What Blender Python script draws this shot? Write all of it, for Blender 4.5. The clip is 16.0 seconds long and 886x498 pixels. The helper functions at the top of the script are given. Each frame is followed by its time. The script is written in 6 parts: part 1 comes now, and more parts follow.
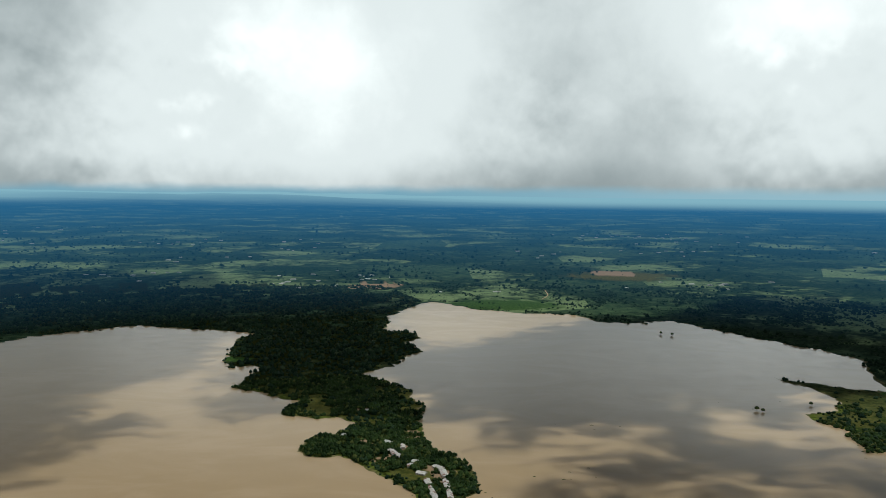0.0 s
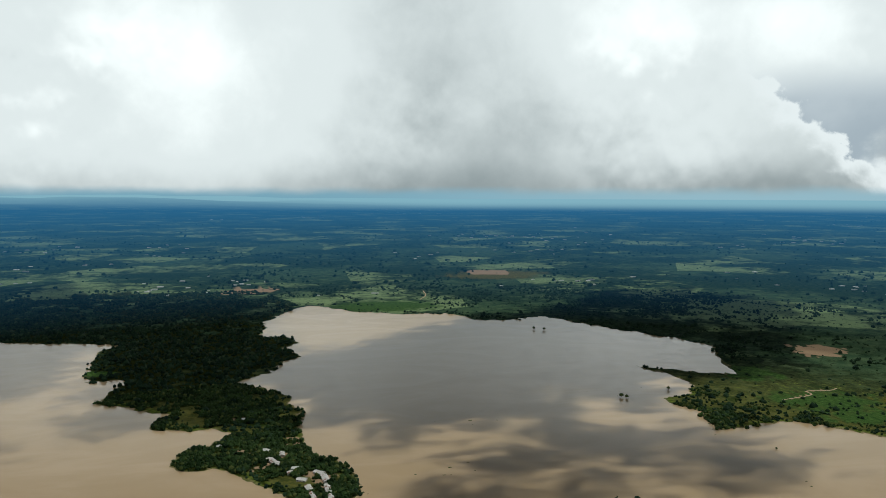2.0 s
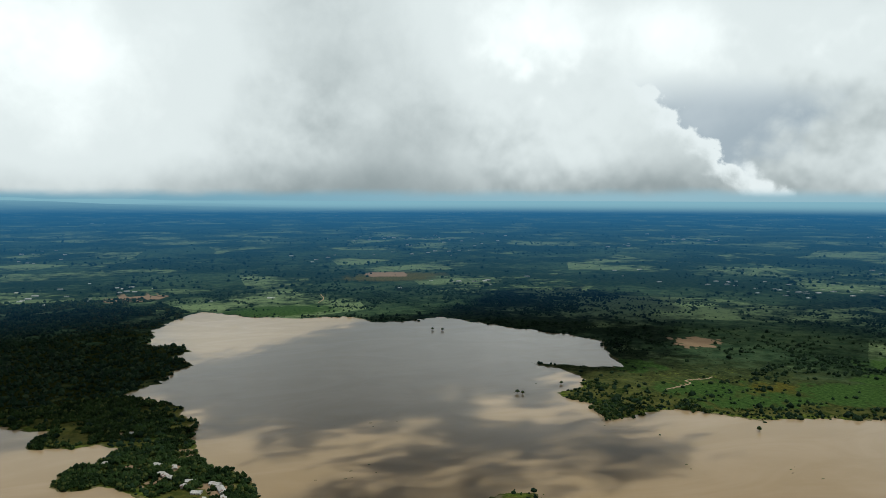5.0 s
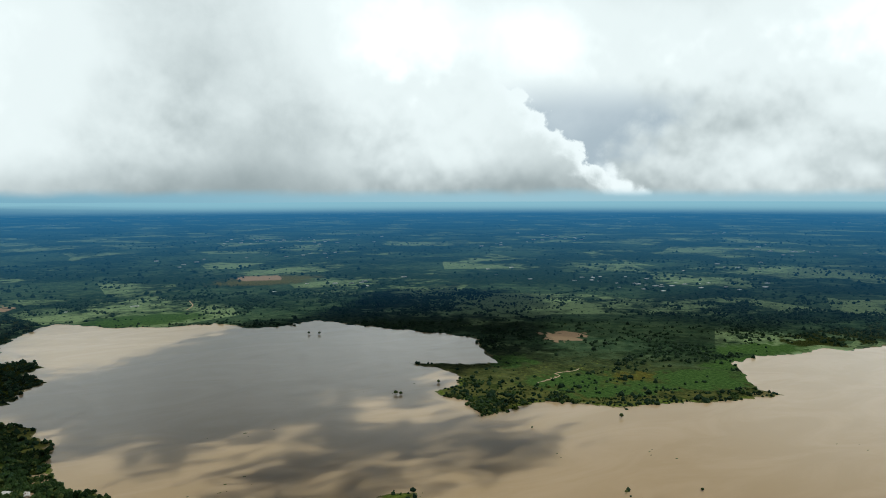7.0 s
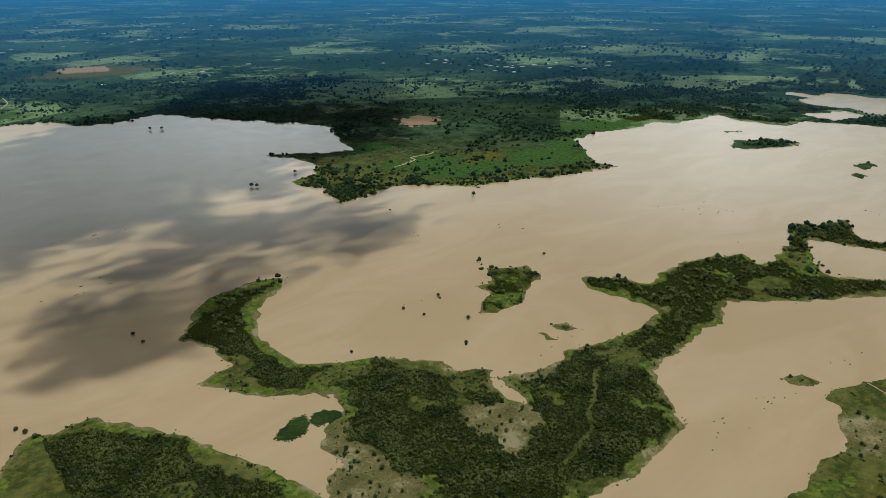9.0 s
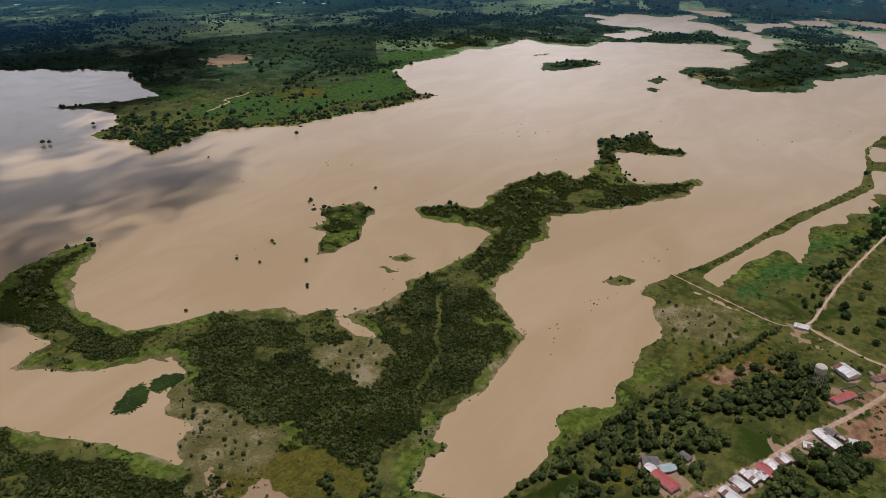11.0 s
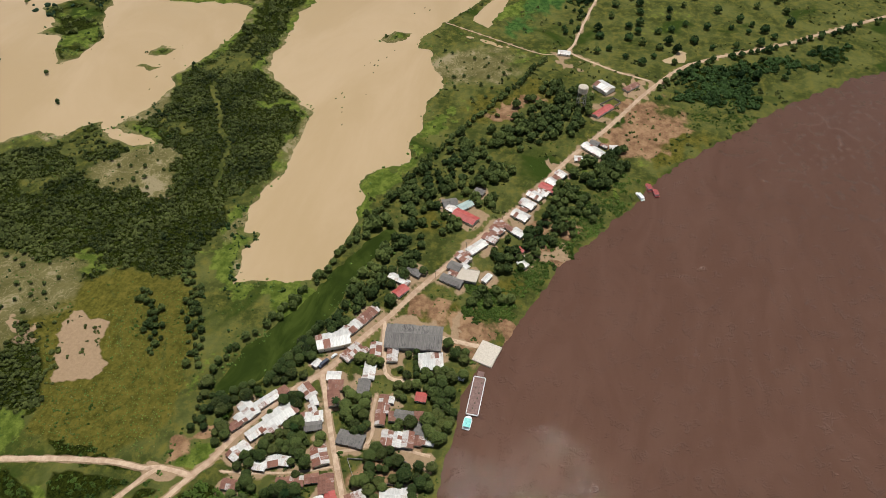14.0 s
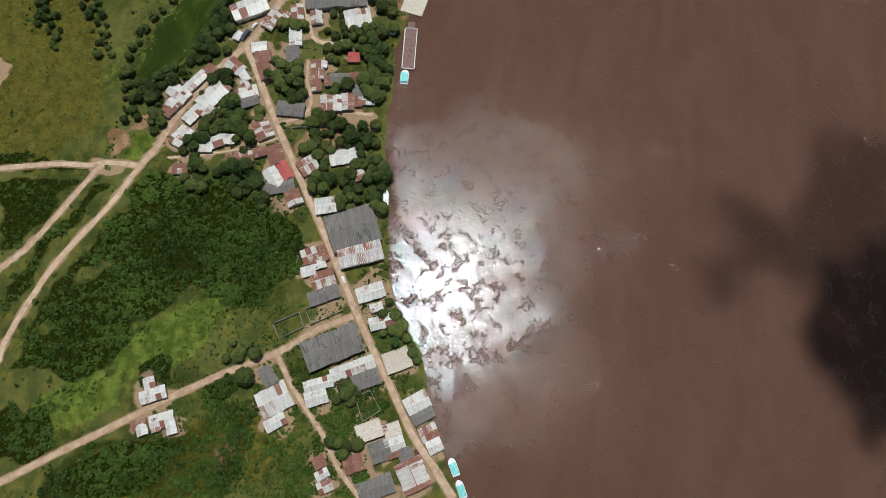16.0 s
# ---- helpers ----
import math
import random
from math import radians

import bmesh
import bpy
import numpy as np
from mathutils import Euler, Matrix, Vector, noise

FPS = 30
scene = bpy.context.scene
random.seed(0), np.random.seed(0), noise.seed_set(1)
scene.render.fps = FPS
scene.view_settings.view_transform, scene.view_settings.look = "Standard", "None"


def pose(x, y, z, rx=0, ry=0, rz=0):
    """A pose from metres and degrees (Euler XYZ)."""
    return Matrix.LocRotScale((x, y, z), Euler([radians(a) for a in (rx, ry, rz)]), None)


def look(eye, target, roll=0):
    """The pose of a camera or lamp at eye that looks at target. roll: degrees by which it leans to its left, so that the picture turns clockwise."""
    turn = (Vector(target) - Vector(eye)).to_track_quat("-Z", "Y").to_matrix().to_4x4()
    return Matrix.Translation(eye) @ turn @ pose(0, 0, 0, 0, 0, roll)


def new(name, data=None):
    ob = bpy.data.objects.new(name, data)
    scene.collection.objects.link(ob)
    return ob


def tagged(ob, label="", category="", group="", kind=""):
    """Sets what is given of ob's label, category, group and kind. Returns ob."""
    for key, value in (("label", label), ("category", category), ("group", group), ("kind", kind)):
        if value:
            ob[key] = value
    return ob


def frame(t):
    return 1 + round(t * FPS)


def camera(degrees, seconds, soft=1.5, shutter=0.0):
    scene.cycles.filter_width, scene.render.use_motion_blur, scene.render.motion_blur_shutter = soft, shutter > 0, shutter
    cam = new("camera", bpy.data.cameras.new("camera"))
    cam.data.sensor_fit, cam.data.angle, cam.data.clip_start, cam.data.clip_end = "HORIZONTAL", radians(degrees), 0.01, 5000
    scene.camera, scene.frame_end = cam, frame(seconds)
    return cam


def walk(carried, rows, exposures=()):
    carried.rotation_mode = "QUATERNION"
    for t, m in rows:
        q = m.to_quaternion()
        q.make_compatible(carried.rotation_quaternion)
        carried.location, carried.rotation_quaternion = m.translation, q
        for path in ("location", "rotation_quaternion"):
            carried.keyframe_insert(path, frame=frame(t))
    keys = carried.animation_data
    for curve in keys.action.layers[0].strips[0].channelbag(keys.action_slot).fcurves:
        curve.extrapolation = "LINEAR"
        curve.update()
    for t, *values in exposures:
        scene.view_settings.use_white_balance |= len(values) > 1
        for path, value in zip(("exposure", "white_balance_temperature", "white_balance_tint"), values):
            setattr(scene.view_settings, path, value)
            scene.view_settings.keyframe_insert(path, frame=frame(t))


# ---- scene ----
# stops, kelvin and tint along the way
EXPOSURES = [
    (0.0, -1.06, 5850, 2), (3.0, -1.10, 5850, 2), (6.0, -1.05, 5850, 2), (7.0, -0.93, 5800, 1), (8.0, -0.73, 5700, 0), (8.5, -0.71, 5650, -1),
    (11.0, -0.74, 5750, 18), (11.5, -0.68, 5800, 17), (12.5, -0.50, 5850, 15), (13.4, -0.38, 5950, 10),
    (14.0, -0.18, 5950, 8), (15.0, -0.12, 5750, 7), (16.0, -0.42, 5700, 5)]
cam = camera(64.78, 16.0, soft=0.6)
walk(cam, [
    (0.0, pose(0.0, 0.0, 400.0, 85.25, -0.40, 0.03)),
    (0.5, pose(1.0, -1.8, 400.1, 85.30, -0.33, -2.61)),
    (1.0, pose(1.2, -3.3, 400.0, 85.36, -0.17, -5.69)),
    (1.5, pose(0.9, -4.5, 400.1, 85.40, -0.12, -8.07)),
    (2.0, pose(0.3, -5.8, 400.4, 85.42, -0.08, -10.03)),
    (2.5, pose(-0.3, -6.4, 400.3, 85.44, -0.04, -11.56)),
    (3.0, pose(-0.9, -6.9, 400.2, 85.48, -0.04, -12.74)),
    (3.5, pose(-1.2, -7.6, 400.4, 85.51, -0.05, -14.00)),
    (6.0, pose(-1.6, -15.2, 403.8, 85.58, 0.06, -22.74)),
    (6.5, pose(-1.5, -16.4, 405.5, 85.56, 0.13, -25.52)),
    (7.0, pose(-2.1, -18.2, 406.4, 85.58, 0.19, -28.54)),
    (7.5, pose(-3.7, -20.9, 405.5, 84.99, 0.23, -32.08)),
    (8.0, pose(-4.9, -23.7, 404.1, 79.54, 0.21, -35.17)),
    (8.5, pose(-4.4, -24.0, 404.4, 71.69, 0.08, -37.87)),
    (8.7, pose(-4.2, -23.9, 404.4, 69.82, 0.04, -38.75)),
    (10.8, pose(-2.9, -17.6, 400.3, 63.95, 0.03, -53.92)),
    (11.0, pose(-2.9, -17.5, 400.0, 63.12, 0.04, -55.41)),
    (11.5, pose(-2.7, -18.0, 399.6, 60.81, 0.01, -58.83)),
    (12.0, pose(-2.5, -18.6, 399.4, 58.17, -0.06, -62.12)),
    (12.5, pose(-2.5, -19.2, 399.7, 55.40, -0.08, -65.43)),
    (13.0, pose(-2.9, -19.0, 400.1, 52.67, -0.20, -68.76)),
    (13.5, pose(-3.8, -19.4, 400.9, 49.84, -0.23, -72.14)),
    (14.0, pose(-5.2, -19.7, 400.0, 44.67, -0.34, -75.54)),
    (14.5, pose(-5.7, -19.8, 399.0, 38.85, -0.46, -78.29)),
    (15.0, pose(-5.7, -19.5, 398.2, 31.77, -0.63, -80.83)),
    (15.5, pose(-4.9, -19.3, 397.9, 24.35, -0.74, -82.77)),
    (16.0, pose(-3.7, -19.5, 397.9, 16.85, -0.80, -84.53)),
], exposures=EXPOSURES)
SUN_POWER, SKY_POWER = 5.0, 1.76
# haze over far land, painted as blue emission: power, greatest share, length, start
HAZE_POWER, HAZE_MOST, HAZE_LENGTH, HAZE_START = 2.18, 1.0, 7400.0, 2200.0
HAZE_NEAR, HAZE_FAR = (0.032, 0.138, 0.270), (0.25, 0.42, 0.48)
# banks of cloud over the horizon: azimuth, height, width, depth (degrees), lightness
BANKS = [(-12, 9, 13, 10, 0.45), (2, 9, 6, 6, 0.15), (-27, 9, 8, 9, 0.0), (9, 8, 6, 9, -0.05), (29, 13, 11, 6, 0.42), (-33, 13, 9, 9, -0.22), (14, 12, 8, 7, 0.06), (64, 12, 7, 5, 0.45), (96, 10, 18, 12, -0.35),
         (17, 5, 7, 4, -0.08), (47, 11, 10, 4, 0.25), (48, 3, 6, 2.5, 0.0), (31, 4, 6, 4, 0.12), (56, 6, 5, 5, -0.08), (56, 8, 14, 8, 0.14), (56, 1.5, 14, 2.5, 0.16), (51, 5, 3, 1.6, -0.16), (63, 3, 5, 1.6, -0.2)]

# ---- node helpers ----


def node(tree, kind, inputs=()):
    """A node of that kind; inputs maps socket names or numbers to values or sockets."""
    n = tree.nodes.new("ShaderNode" + kind)
    for k, v in dict(inputs).items():
        if isinstance(v, bpy.types.NodeSocket):
            tree.links.new(v, n.inputs[k])
        else:
            n.inputs[k].default_value = v
    return n


def calc(tree, op, a, b=0.0, c=0.0, clamp=False):
    n = node(tree, "Math", {0: a, 1: b, 2: c})
    n.operation, n.use_clamp = op, clamp
    return n.outputs[0]


def ramp01(tree, v, lo, hi):
    """0 below lo, 1 above hi, smooth between."""
    n = node(tree, "MapRange", {0: v, 1: lo, 2: hi})
    n.interpolation_type = "SMOOTHSTEP"
    return n.outputs[0]


def mixed(tree, fac, a, b):
    n = node(tree, "Mix", {0: fac})
    n.data_type = "RGBA"
    for k, v in ((6, a), (7, b)):
        if isinstance(v, bpy.types.NodeSocket):
            tree.links.new(v, n.inputs[k])
        else:
            n.inputs[k].default_value = (*v, 1)
    return n.outputs[2]


def noised(tree, vector, scale, detail=4.0, rough=0.55, distortion=0.0):
    return node(tree, "TexNoise", {"Vector": vector, "Scale": scale, "Detail": detail, "Roughness": rough,
                                   "Distortion": distortion}).outputs[0]


# ---- sky and sun ----
SUN_HEIGHT, SUN_TURN = 76.3, 90.0   # degrees above the horizon; clockwise from +y
sun_way = Vector((math.cos(radians(SUN_HEIGHT)), 0, math.sin(radians(SUN_HEIGHT))))
sun = new("sun", bpy.data.lights.new("sun", "SUN"))
sun.data.energy, sun.data.angle, sun.data.color = SUN_POWER, radians(0.53), (1.0, 0.95, 0.87)
sun.matrix_world = look(sun_way * 2500, (0, 0, 0))

world = bpy.data.worlds.new("sky")
scene.world = world
world.use_nodes = True
wt = world.node_tree
wt.nodes.clear()
way = node(wt, "TexCoord").outputs["Generated"]
sep = node(wt, "SeparateXYZ", {0: way})
az = calc(wt, "MULTIPLY", calc(wt, "ARCTAN2", sep.outputs[0], sep.outputs[1]), 57.2958)
el = calc(wt, "MULTIPLY", calc(wt, "ARCSINE", sep.outputs[2]), 57.2958)
billow = noised(wt, way, 4.0, 7.0, 0.5, 0.15)
puff = noised(wt, way, 15.0, 8.0, 0.62, 0.2)
wisp = noised(wt, node(wt, "Mapping", {0: way, 3: (3.0, 3.0, 9.0)}).outputs[0], 3.0, 6.0, 0.55)


def bank(a0, e0, wide, high, amount):
    """A broad brighter or darker bank of cloud round azimuth a0 and height e0."""
    u = calc(wt, "DIVIDE", calc(wt, "SUBTRACT", az, a0), wide)
    v = calc(wt, "DIVIDE", calc(wt, "SUBTRACT", el, e0), high)
    r = calc(wt, "ADD", calc(wt, "MULTIPLY", u, u), calc(wt, "MULTIPLY", v, v))
    return calc(wt, "MULTIPLY", calc(wt, "EXPONENT", calc(wt, "MULTIPLY", r, -1.0)), amount)


glow = calc(wt, "MULTIPLY_ADD", billow, 0.8, 0.28)
glow = calc(wt, "MULTIPLY_ADD", calc(wt, "SUBTRACT", puff, 0.5), 0.2, glow)
for args in BANKS:
    glow = calc(wt, "ADD", glow, bank(*args))


def lifted(scale, detail, rise):
    """How much denser the cloud is here than just above: lit tops and grey undersides."""
    here = noised(wt, way, scale, detail, 0.5, 0.1)
    over = node(wt, "VectorMath", {0: way, 1: (0, 0, rise)}).outputs[0]
    return calc(wt, "SUBTRACT", here, noised(wt, over, scale, detail, 0.5, 0.1))


puffy = calc(wt, "MULTIPLY", calc(wt, "MAXIMUM", ramp01(wt, noised(wt, way, 2.6, 2.0), 0.4, 0.65), ramp01(wt, az, 36.0, 44.0)), ramp01(wt, el, 16.0, 9.0))
relief = calc(wt, "MULTIPLY_ADD", lifted(20.0, 3.0, 0.014), 0.7, calc(wt, "MULTIPLY", lifted(8.0, 3.5, 0.03), 1.3))
glow = calc(wt, "MULTIPLY_ADD", calc(wt, "MULTIPLY", relief, puffy), -0.55, glow)
# flat dark base of the cloud deck
base = calc(wt, "SUBTRACT", 1.0, ramp01(wt, calc(wt, "MULTIPLY_ADD", puff, -1.6, el), -0.9, 2.8))
glow = calc(wt, "MULTIPLY_ADD", base, -0.22, glow)
cloud = mixed(wt, ramp01(wt, glow, 0.3, 0.95), (0.37, 0.395, 0.385), (1.0, 0.985, 0.93))
cloud = mixed(wt, ramp01(wt, glow, 0.95, 1.3), cloud, (1.4, 1.35, 1.26))
# the opening beside the tall cumulus, where a farther grey deck shows between heaped edges
knobs = node(wt, "TexVoronoi", {"Vector": way, "Scale": 42.0, "Randomness": 1.0})
heap = calc(wt, "MULTIPLY_ADD", calc(wt, "SUBTRACT", puff, 0.5), 6.5, calc(wt, "MULTIPLY", knobs.outputs["Distance"], 1.7))
west = calc(wt, "ADD", calc(wt, "SUBTRACT", az, calc(wt, "MULTIPLY_ADD", el, -1.08, 44.2)), heap)
east = calc(wt, "ADD", calc(wt, "SUBTRACT", calc(wt, "MULTIPLY_ADD", el, 1.35, 39.0), az), calc(wt, "MULTIPLY", heap, 1.3))
roof = calc(wt, "MULTIPLY_ADD", billow, 5.0, calc(wt, "SUBTRACT", 6.6, el))
gap = calc(wt, "MULTIPLY", ramp01(wt, west, 0.0, 0.55), calc(wt, "MULTIPLY", ramp01(wt, east, -0.6, 4.5), ramp01(wt, roof, 0.0, 3.0)))
deck = mixed(wt, ramp01(wt, billow, 0.4, 0.65), (0.50, 0.54, 0.57), (0.68, 0.70, 0.71))
rim_lit = calc(wt, "MULTIPLY", calc(wt, "MULTIPLY", ramp01(wt, west, -2.4, -0.1), ramp01(wt, west, 2.0, 0.6)), ramp01(wt, roof, -2.0, 2.0))
cloud = mixed(wt, calc(wt, "MULTIPLY", rim_lit, ramp01(wt, az, 30.0, 34.0)), cloud, (1.05, 1.03, 0.98))
cloud = mixed(wt, gap, cloud, deck)
# clear strip under the deck, pale with distance
strip = calc(wt, "SUBTRACT", 1.0, ramp01(wt, calc(wt, "MULTIPLY_ADD", wisp, -0.9, el), -0.75, 0.22))
cloud = mixed(wt, strip, cloud, mixed(wt, ramp01(wt, az, -5.0, 32.0), (0.26, 0.45, 0.54), (0.40, 0.57, 0.63)))
lit = node(wt, "Background", {0: cloud, 1: SKY_POWER})
blue = node(wt, "TexSky")
blue.sky_type, blue.sun_disc, blue.air_density, blue.dust_density = "NISHITA", False, 0.5, 0.2
blue.sun_elevation, blue.sun_rotation = radians(SUN_HEIGHT), radians(SUN_TURN)
clear = node(wt, "Background", {0: blue.outputs[0], 1: 0.05})
high = ramp01(wt, calc(wt, "MULTIPLY_ADD", billow, -8.0, el), 12.0, 19.0)
mix = node(wt, "MixShader", {0: high, 1: lit.outputs[0], 2: clear.outputs[0]})
wt.links.new(mix.outputs[0], node(wt, "OutputWorld").inputs[0])

# ---- clouds overhead, whose shade lies on lake and land ----
CLOUD_HEIGHT = 1650.0
# where the shade of each cloud lies on lake and land
WEST_SHADE = [
    (-2342, 2920), (-1648, 2957), (-1015, 3087), (-725, 2748), (-359, 2689), (-98, 2493), (-137, 2021), (-58, 1867),
    (-177, 1509), (-54, 1381), (-40, 1235), (-139, 1210), (-251, 1282), (-314, 1215), (-399, 1213), (-442, 1314),
    (-473, 1501), (-557, 1925), (-544, 1601), (-593, 1461), (-662, 1309), (-618, 1134), (-558, 1188), (-485, 1132),
    (-535, 1071), (-578, 1034), (-577, 959), (-596, 890), (-692, 842)]
LAKE_SHADE = [
    (-167, 1534), (-89, 1731), (71, 1828), (290, 1995), (465, 2210), (672, 2238), (901, 2413), (1133, 2686),
    (1497, 2631), (1710, 2279), (1067, 1408), (864, 1345), (739, 1361), (637, 1204), (582, 1173), (525, 1300),
    (478, 1232), (475, 1103), (555, 1079), (627, 1081), (692, 1058), (764, 1083), (674, 951), (523, 894),
    (474, 948), (363, 927), (258, 881), (160, 871), (145, 942), (236, 1015), (326, 1063), (326, 1126),
    (183, 1110), (156, 1048), (95, 1047), (87, 1193), (-2, 1221), (-32, 1205), (-54, 1381)]
SHORE_SHADE = [
    (124, 903), (219, 940), (326, 881), (480, 932), (626, 921), (761, 933), (661, 823), (512, 845),
    (412, 840), (316, 817), (255, 690), (134, 685), (81, 748), (81, 809)]
LAND_SHADE = [
    (951, 2112), (1087, 1753), (1524, 2064), (2042, 2016), (2690, 2047), (3487, 1827), (2438, 1267), (1979, 1299),
    (1712, 1349), (1516, 1282), (1300, 1490), (1050, 1631)]
RIVER_SHADE = [
    (151, -279), (138, -255), (119, -247), (99, -242), (92, -224), (71, -231), (57, -249), (30, -263),
    (18, -290), (26, -371), (189, -398), (189, -328)]
RIVER_WISP = [
    (167, -185), (142, -194), (118, -167), (98, -173), (126, -207), (99, -246), (123, -287), (221, -297),
    (221, -261), (195, -238), (160, -222)]
MARSH_SHADE = [(1123, -103), (1160, -133), (1137, -159), (1072, -162), (1028, -133), (1056, -105)]


def cloud_material(name, most, feather, grain):
    """Dense in the middle, torn into wisps over the feather's width at the rim."""
    m = bpy.data.materials.new(name)
    m.use_nodes = True
    t = m.node_tree
    t.nodes.clear()
    at = node(t, "NewGeometry").outputs["Position"]
    inner = node(t, "Attribute")
    inner.attribute_name = "depth"
    torn = noised(t, node(t, "Mapping", {0: at, 3: (grain, grain * 1.6, grain)}).outputs[0], 1.0, 7, 0.62, 0.7)
    wide = noised(t, node(t, "Mapping", {0: at, 3: (grain * 0.3, grain * 0.5, grain * 0.3)}).outputs[0], 1.0, 5, 0.6, 0.4)
    ragged = calc(t, "MULTIPLY_ADD", calc(t, "SUBTRACT", torn, 0.5), 6.0, calc(t, "MULTIPLY", calc(t, "SUBTRACT", wide, 0.5), 2.0))
    thick = ramp01(t, calc(t, "MULTIPLY_ADD", inner.outputs["Fac"], 1.0 / feather, ragged), -0.55, 0.75)
    white = node(t, "BsdfDiffuse", {0: (0.8, 0.8, 0.8, 1)})
    glow = node(t, "BsdfTranslucent", {0: (0.25, 0.25, 0.25, 1)})
    body = node(t, "MixShader", {0: 0.4, 1: white.outputs[0], 2: glow.outputs[0]})
    out = node(t, "MixShader", {0: calc(t, "MULTIPLY", thick, most), 1: node(t, "BsdfTransparent").outputs[0], 2: body.outputs[0]})
    t.links.new(out.outputs[0], node(t, "OutputMaterial").inputs[0])
    return m


broken, veil = cloud_material("broken_cloud", 0.72, 75.0, 0.011), cloud_material("veil_cloud", 0.50, 70.0, 0.011)
thin = cloud_material("low_cloud", 0.3, 70.0, 0.006)
ragged_dense, ragged_thin = cloud_material("dense_cloud", 0.92, 14.0, 0.03), cloud_material("thin_cloud", 0.38, 16.0, 0.03)

# ---- plan ----
# shores of the lake, in metres from the point under the first camera
NW_SHORE = [
    (-1146, 1782), (-1100, 1854), (-1031, 1925), (-936, 1993), (-863, 2021), (-734, 1975), (-614, 1955), (-503, 1927)]
PENINSULA_WEST = [
    (-554, 1851), (-539, 1768), (-517, 1635), (-486, 1550), (-412, 1552), (-414, 1457), (-430, 1380), (-361, 1357),
    (-305, 1306), (-270, 1296), (-293, 1238), (-272, 1209), (-221, 1201), (-160, 1190), (-142, 1167), (-169, 1122),
    (-204, 1108), (-223, 1065), (-229, 1041), (-209, 1018), (-155, 1024), (-116, 987), (-71, 938), (-34, 885)]
PENINSULA_EAST = [
    (-168, 2205), (-157, 2064), (-181, 1986), (-135, 1980), (-76, 1942), (-63, 1889), (-87, 1823), (-55, 1726),
    (-108, 1587), (-181, 1490), (-147, 1455), (-71, 1388), (-52, 1342), (-62, 1319), (-36, 1291), (-36, 1175),
    (-19, 1068), (40, 997), (55, 950), (52, 904), (42, 888), (31, 855), (13, 838), (31, 773)]
NORTH_SHORE = [
    (-96, 2431), (-27, 2496), (109, 2345), (254, 2274), (419, 2259), (484, 2133), (565, 2109), (637, 2120),
    (711, 2161), (769, 2054), (811, 1981), (899, 1850), (963, 1766), (1012, 1654), (951, 1519), (908, 1386)]
SPIT = [
    (856, 1405), (801, 1448), (729, 1483), (763, 1380), (760, 1323), (726, 1259), (653, 1243), (670, 1192),
    (687, 1153), (656, 1050), (718, 1056), (770, 1073), (834, 1063), (875, 1021), (914, 970), (1001, 954),
    (1119, 904), (1231, 873), (1269, 886), (1246, 923), (1333, 1008), (1396, 1104), (1512, 1124), (1638, 1088),
    (1741, 1095)]
MARSH_SHORE = [
    (1781, 1042), (1978, 1038), (1941, 960), (1957, 874), (1980, 795), (2101, 774), (2152, 651), (2229, 539),
    (2204, 467), (2117, 492), (2129, 433), (2021, 392), (1911, 407), (1888, 487), (1813, 515), (1728, 425),
    (1678, 372), (1710, 280), (1749, 204), (1824, 187), (1881, 202), (1959, 139), (2066, 67)]
WOODED_SPIT_NORTH = [
    (412, 818), (387, 783), (341, 748), (311, 701), (303, 661), (308, 596), (341, 567), (377, 548),
    (405, 519), (433, 496), (432, 469), (460, 442), (441, 421), (435, 393), (444, 374), (451, 398),
    (455, 430), (476, 420), (510, 408), (534, 410), (558, 421), (609, 408), (666, 392), (726, 407),
    (723, 450), (708, 510)]
WOODED_SPIT_CAPE = [
    (738, 540), (772, 501), (785, 461), (833, 476), (915, 469), (982, 438), (965, 395), (1035, 397),
    (1092, 414), (1161, 450), (1202, 432), (1204, 405), (1271, 411), (1233, 375), (1196, 344), (1197, 287),
    (1167, 285), (1143, 340), (1128, 388), (1026, 342)]
WOODED_SPIT_EAST = [
    (999, 316), (1019, 287), (1064, 243), (1079, 230), (1054, 223), (983, 240), (919, 276), (863, 322),
    (814, 359), (785, 353), (756, 332), (718, 343), (659, 335), (599, 332), (579, 311), (551, 271),
    (529, 248), (482, 241), (434, 243), (387, 249), (356, 241), (356, 221), (338, 231), (313, 224),
    (299, 220)]
STRAIT_SHORE = [
    (304, 223), (309, 200), (318, 171), (333, 160), (358, 158), (382, 157), (414, 158), (450, 171),
    (465, 154), (476, 137), (510, 143), (535, 137), (578, 147), (597, 139), (614, 134), (654, 163),
    (678, 166), (679, 186), (714, 180), (743, 167)]
LEVEE = [
    (736, 167), (789, 143), (867, 118), (1008, 83), (1098, 48), (1192, 20), (1292, 22), (1390, 36),
    (1497, 16), (1592, -3)]
WOODED_SPIT_WEST = [
    (406, 819), (362, 828), (310, 822), (285, 809), (258, 759), (224, 734), (242, 708), (250, 677),
    (250, 638), (206, 625), (224, 601), (253, 556), (292, 531), (306, 511), (300, 485), (273, 472),
    (263, 469), (252, 445), (252, 414), (231, 409), (221, 389)]
SOUTH_SHORE = [
    (217, 390), (206, 433), (201, 457), (186, 487), (163, 549), (138, 586), (101, 640), (73, 630),
    (46, 643)]
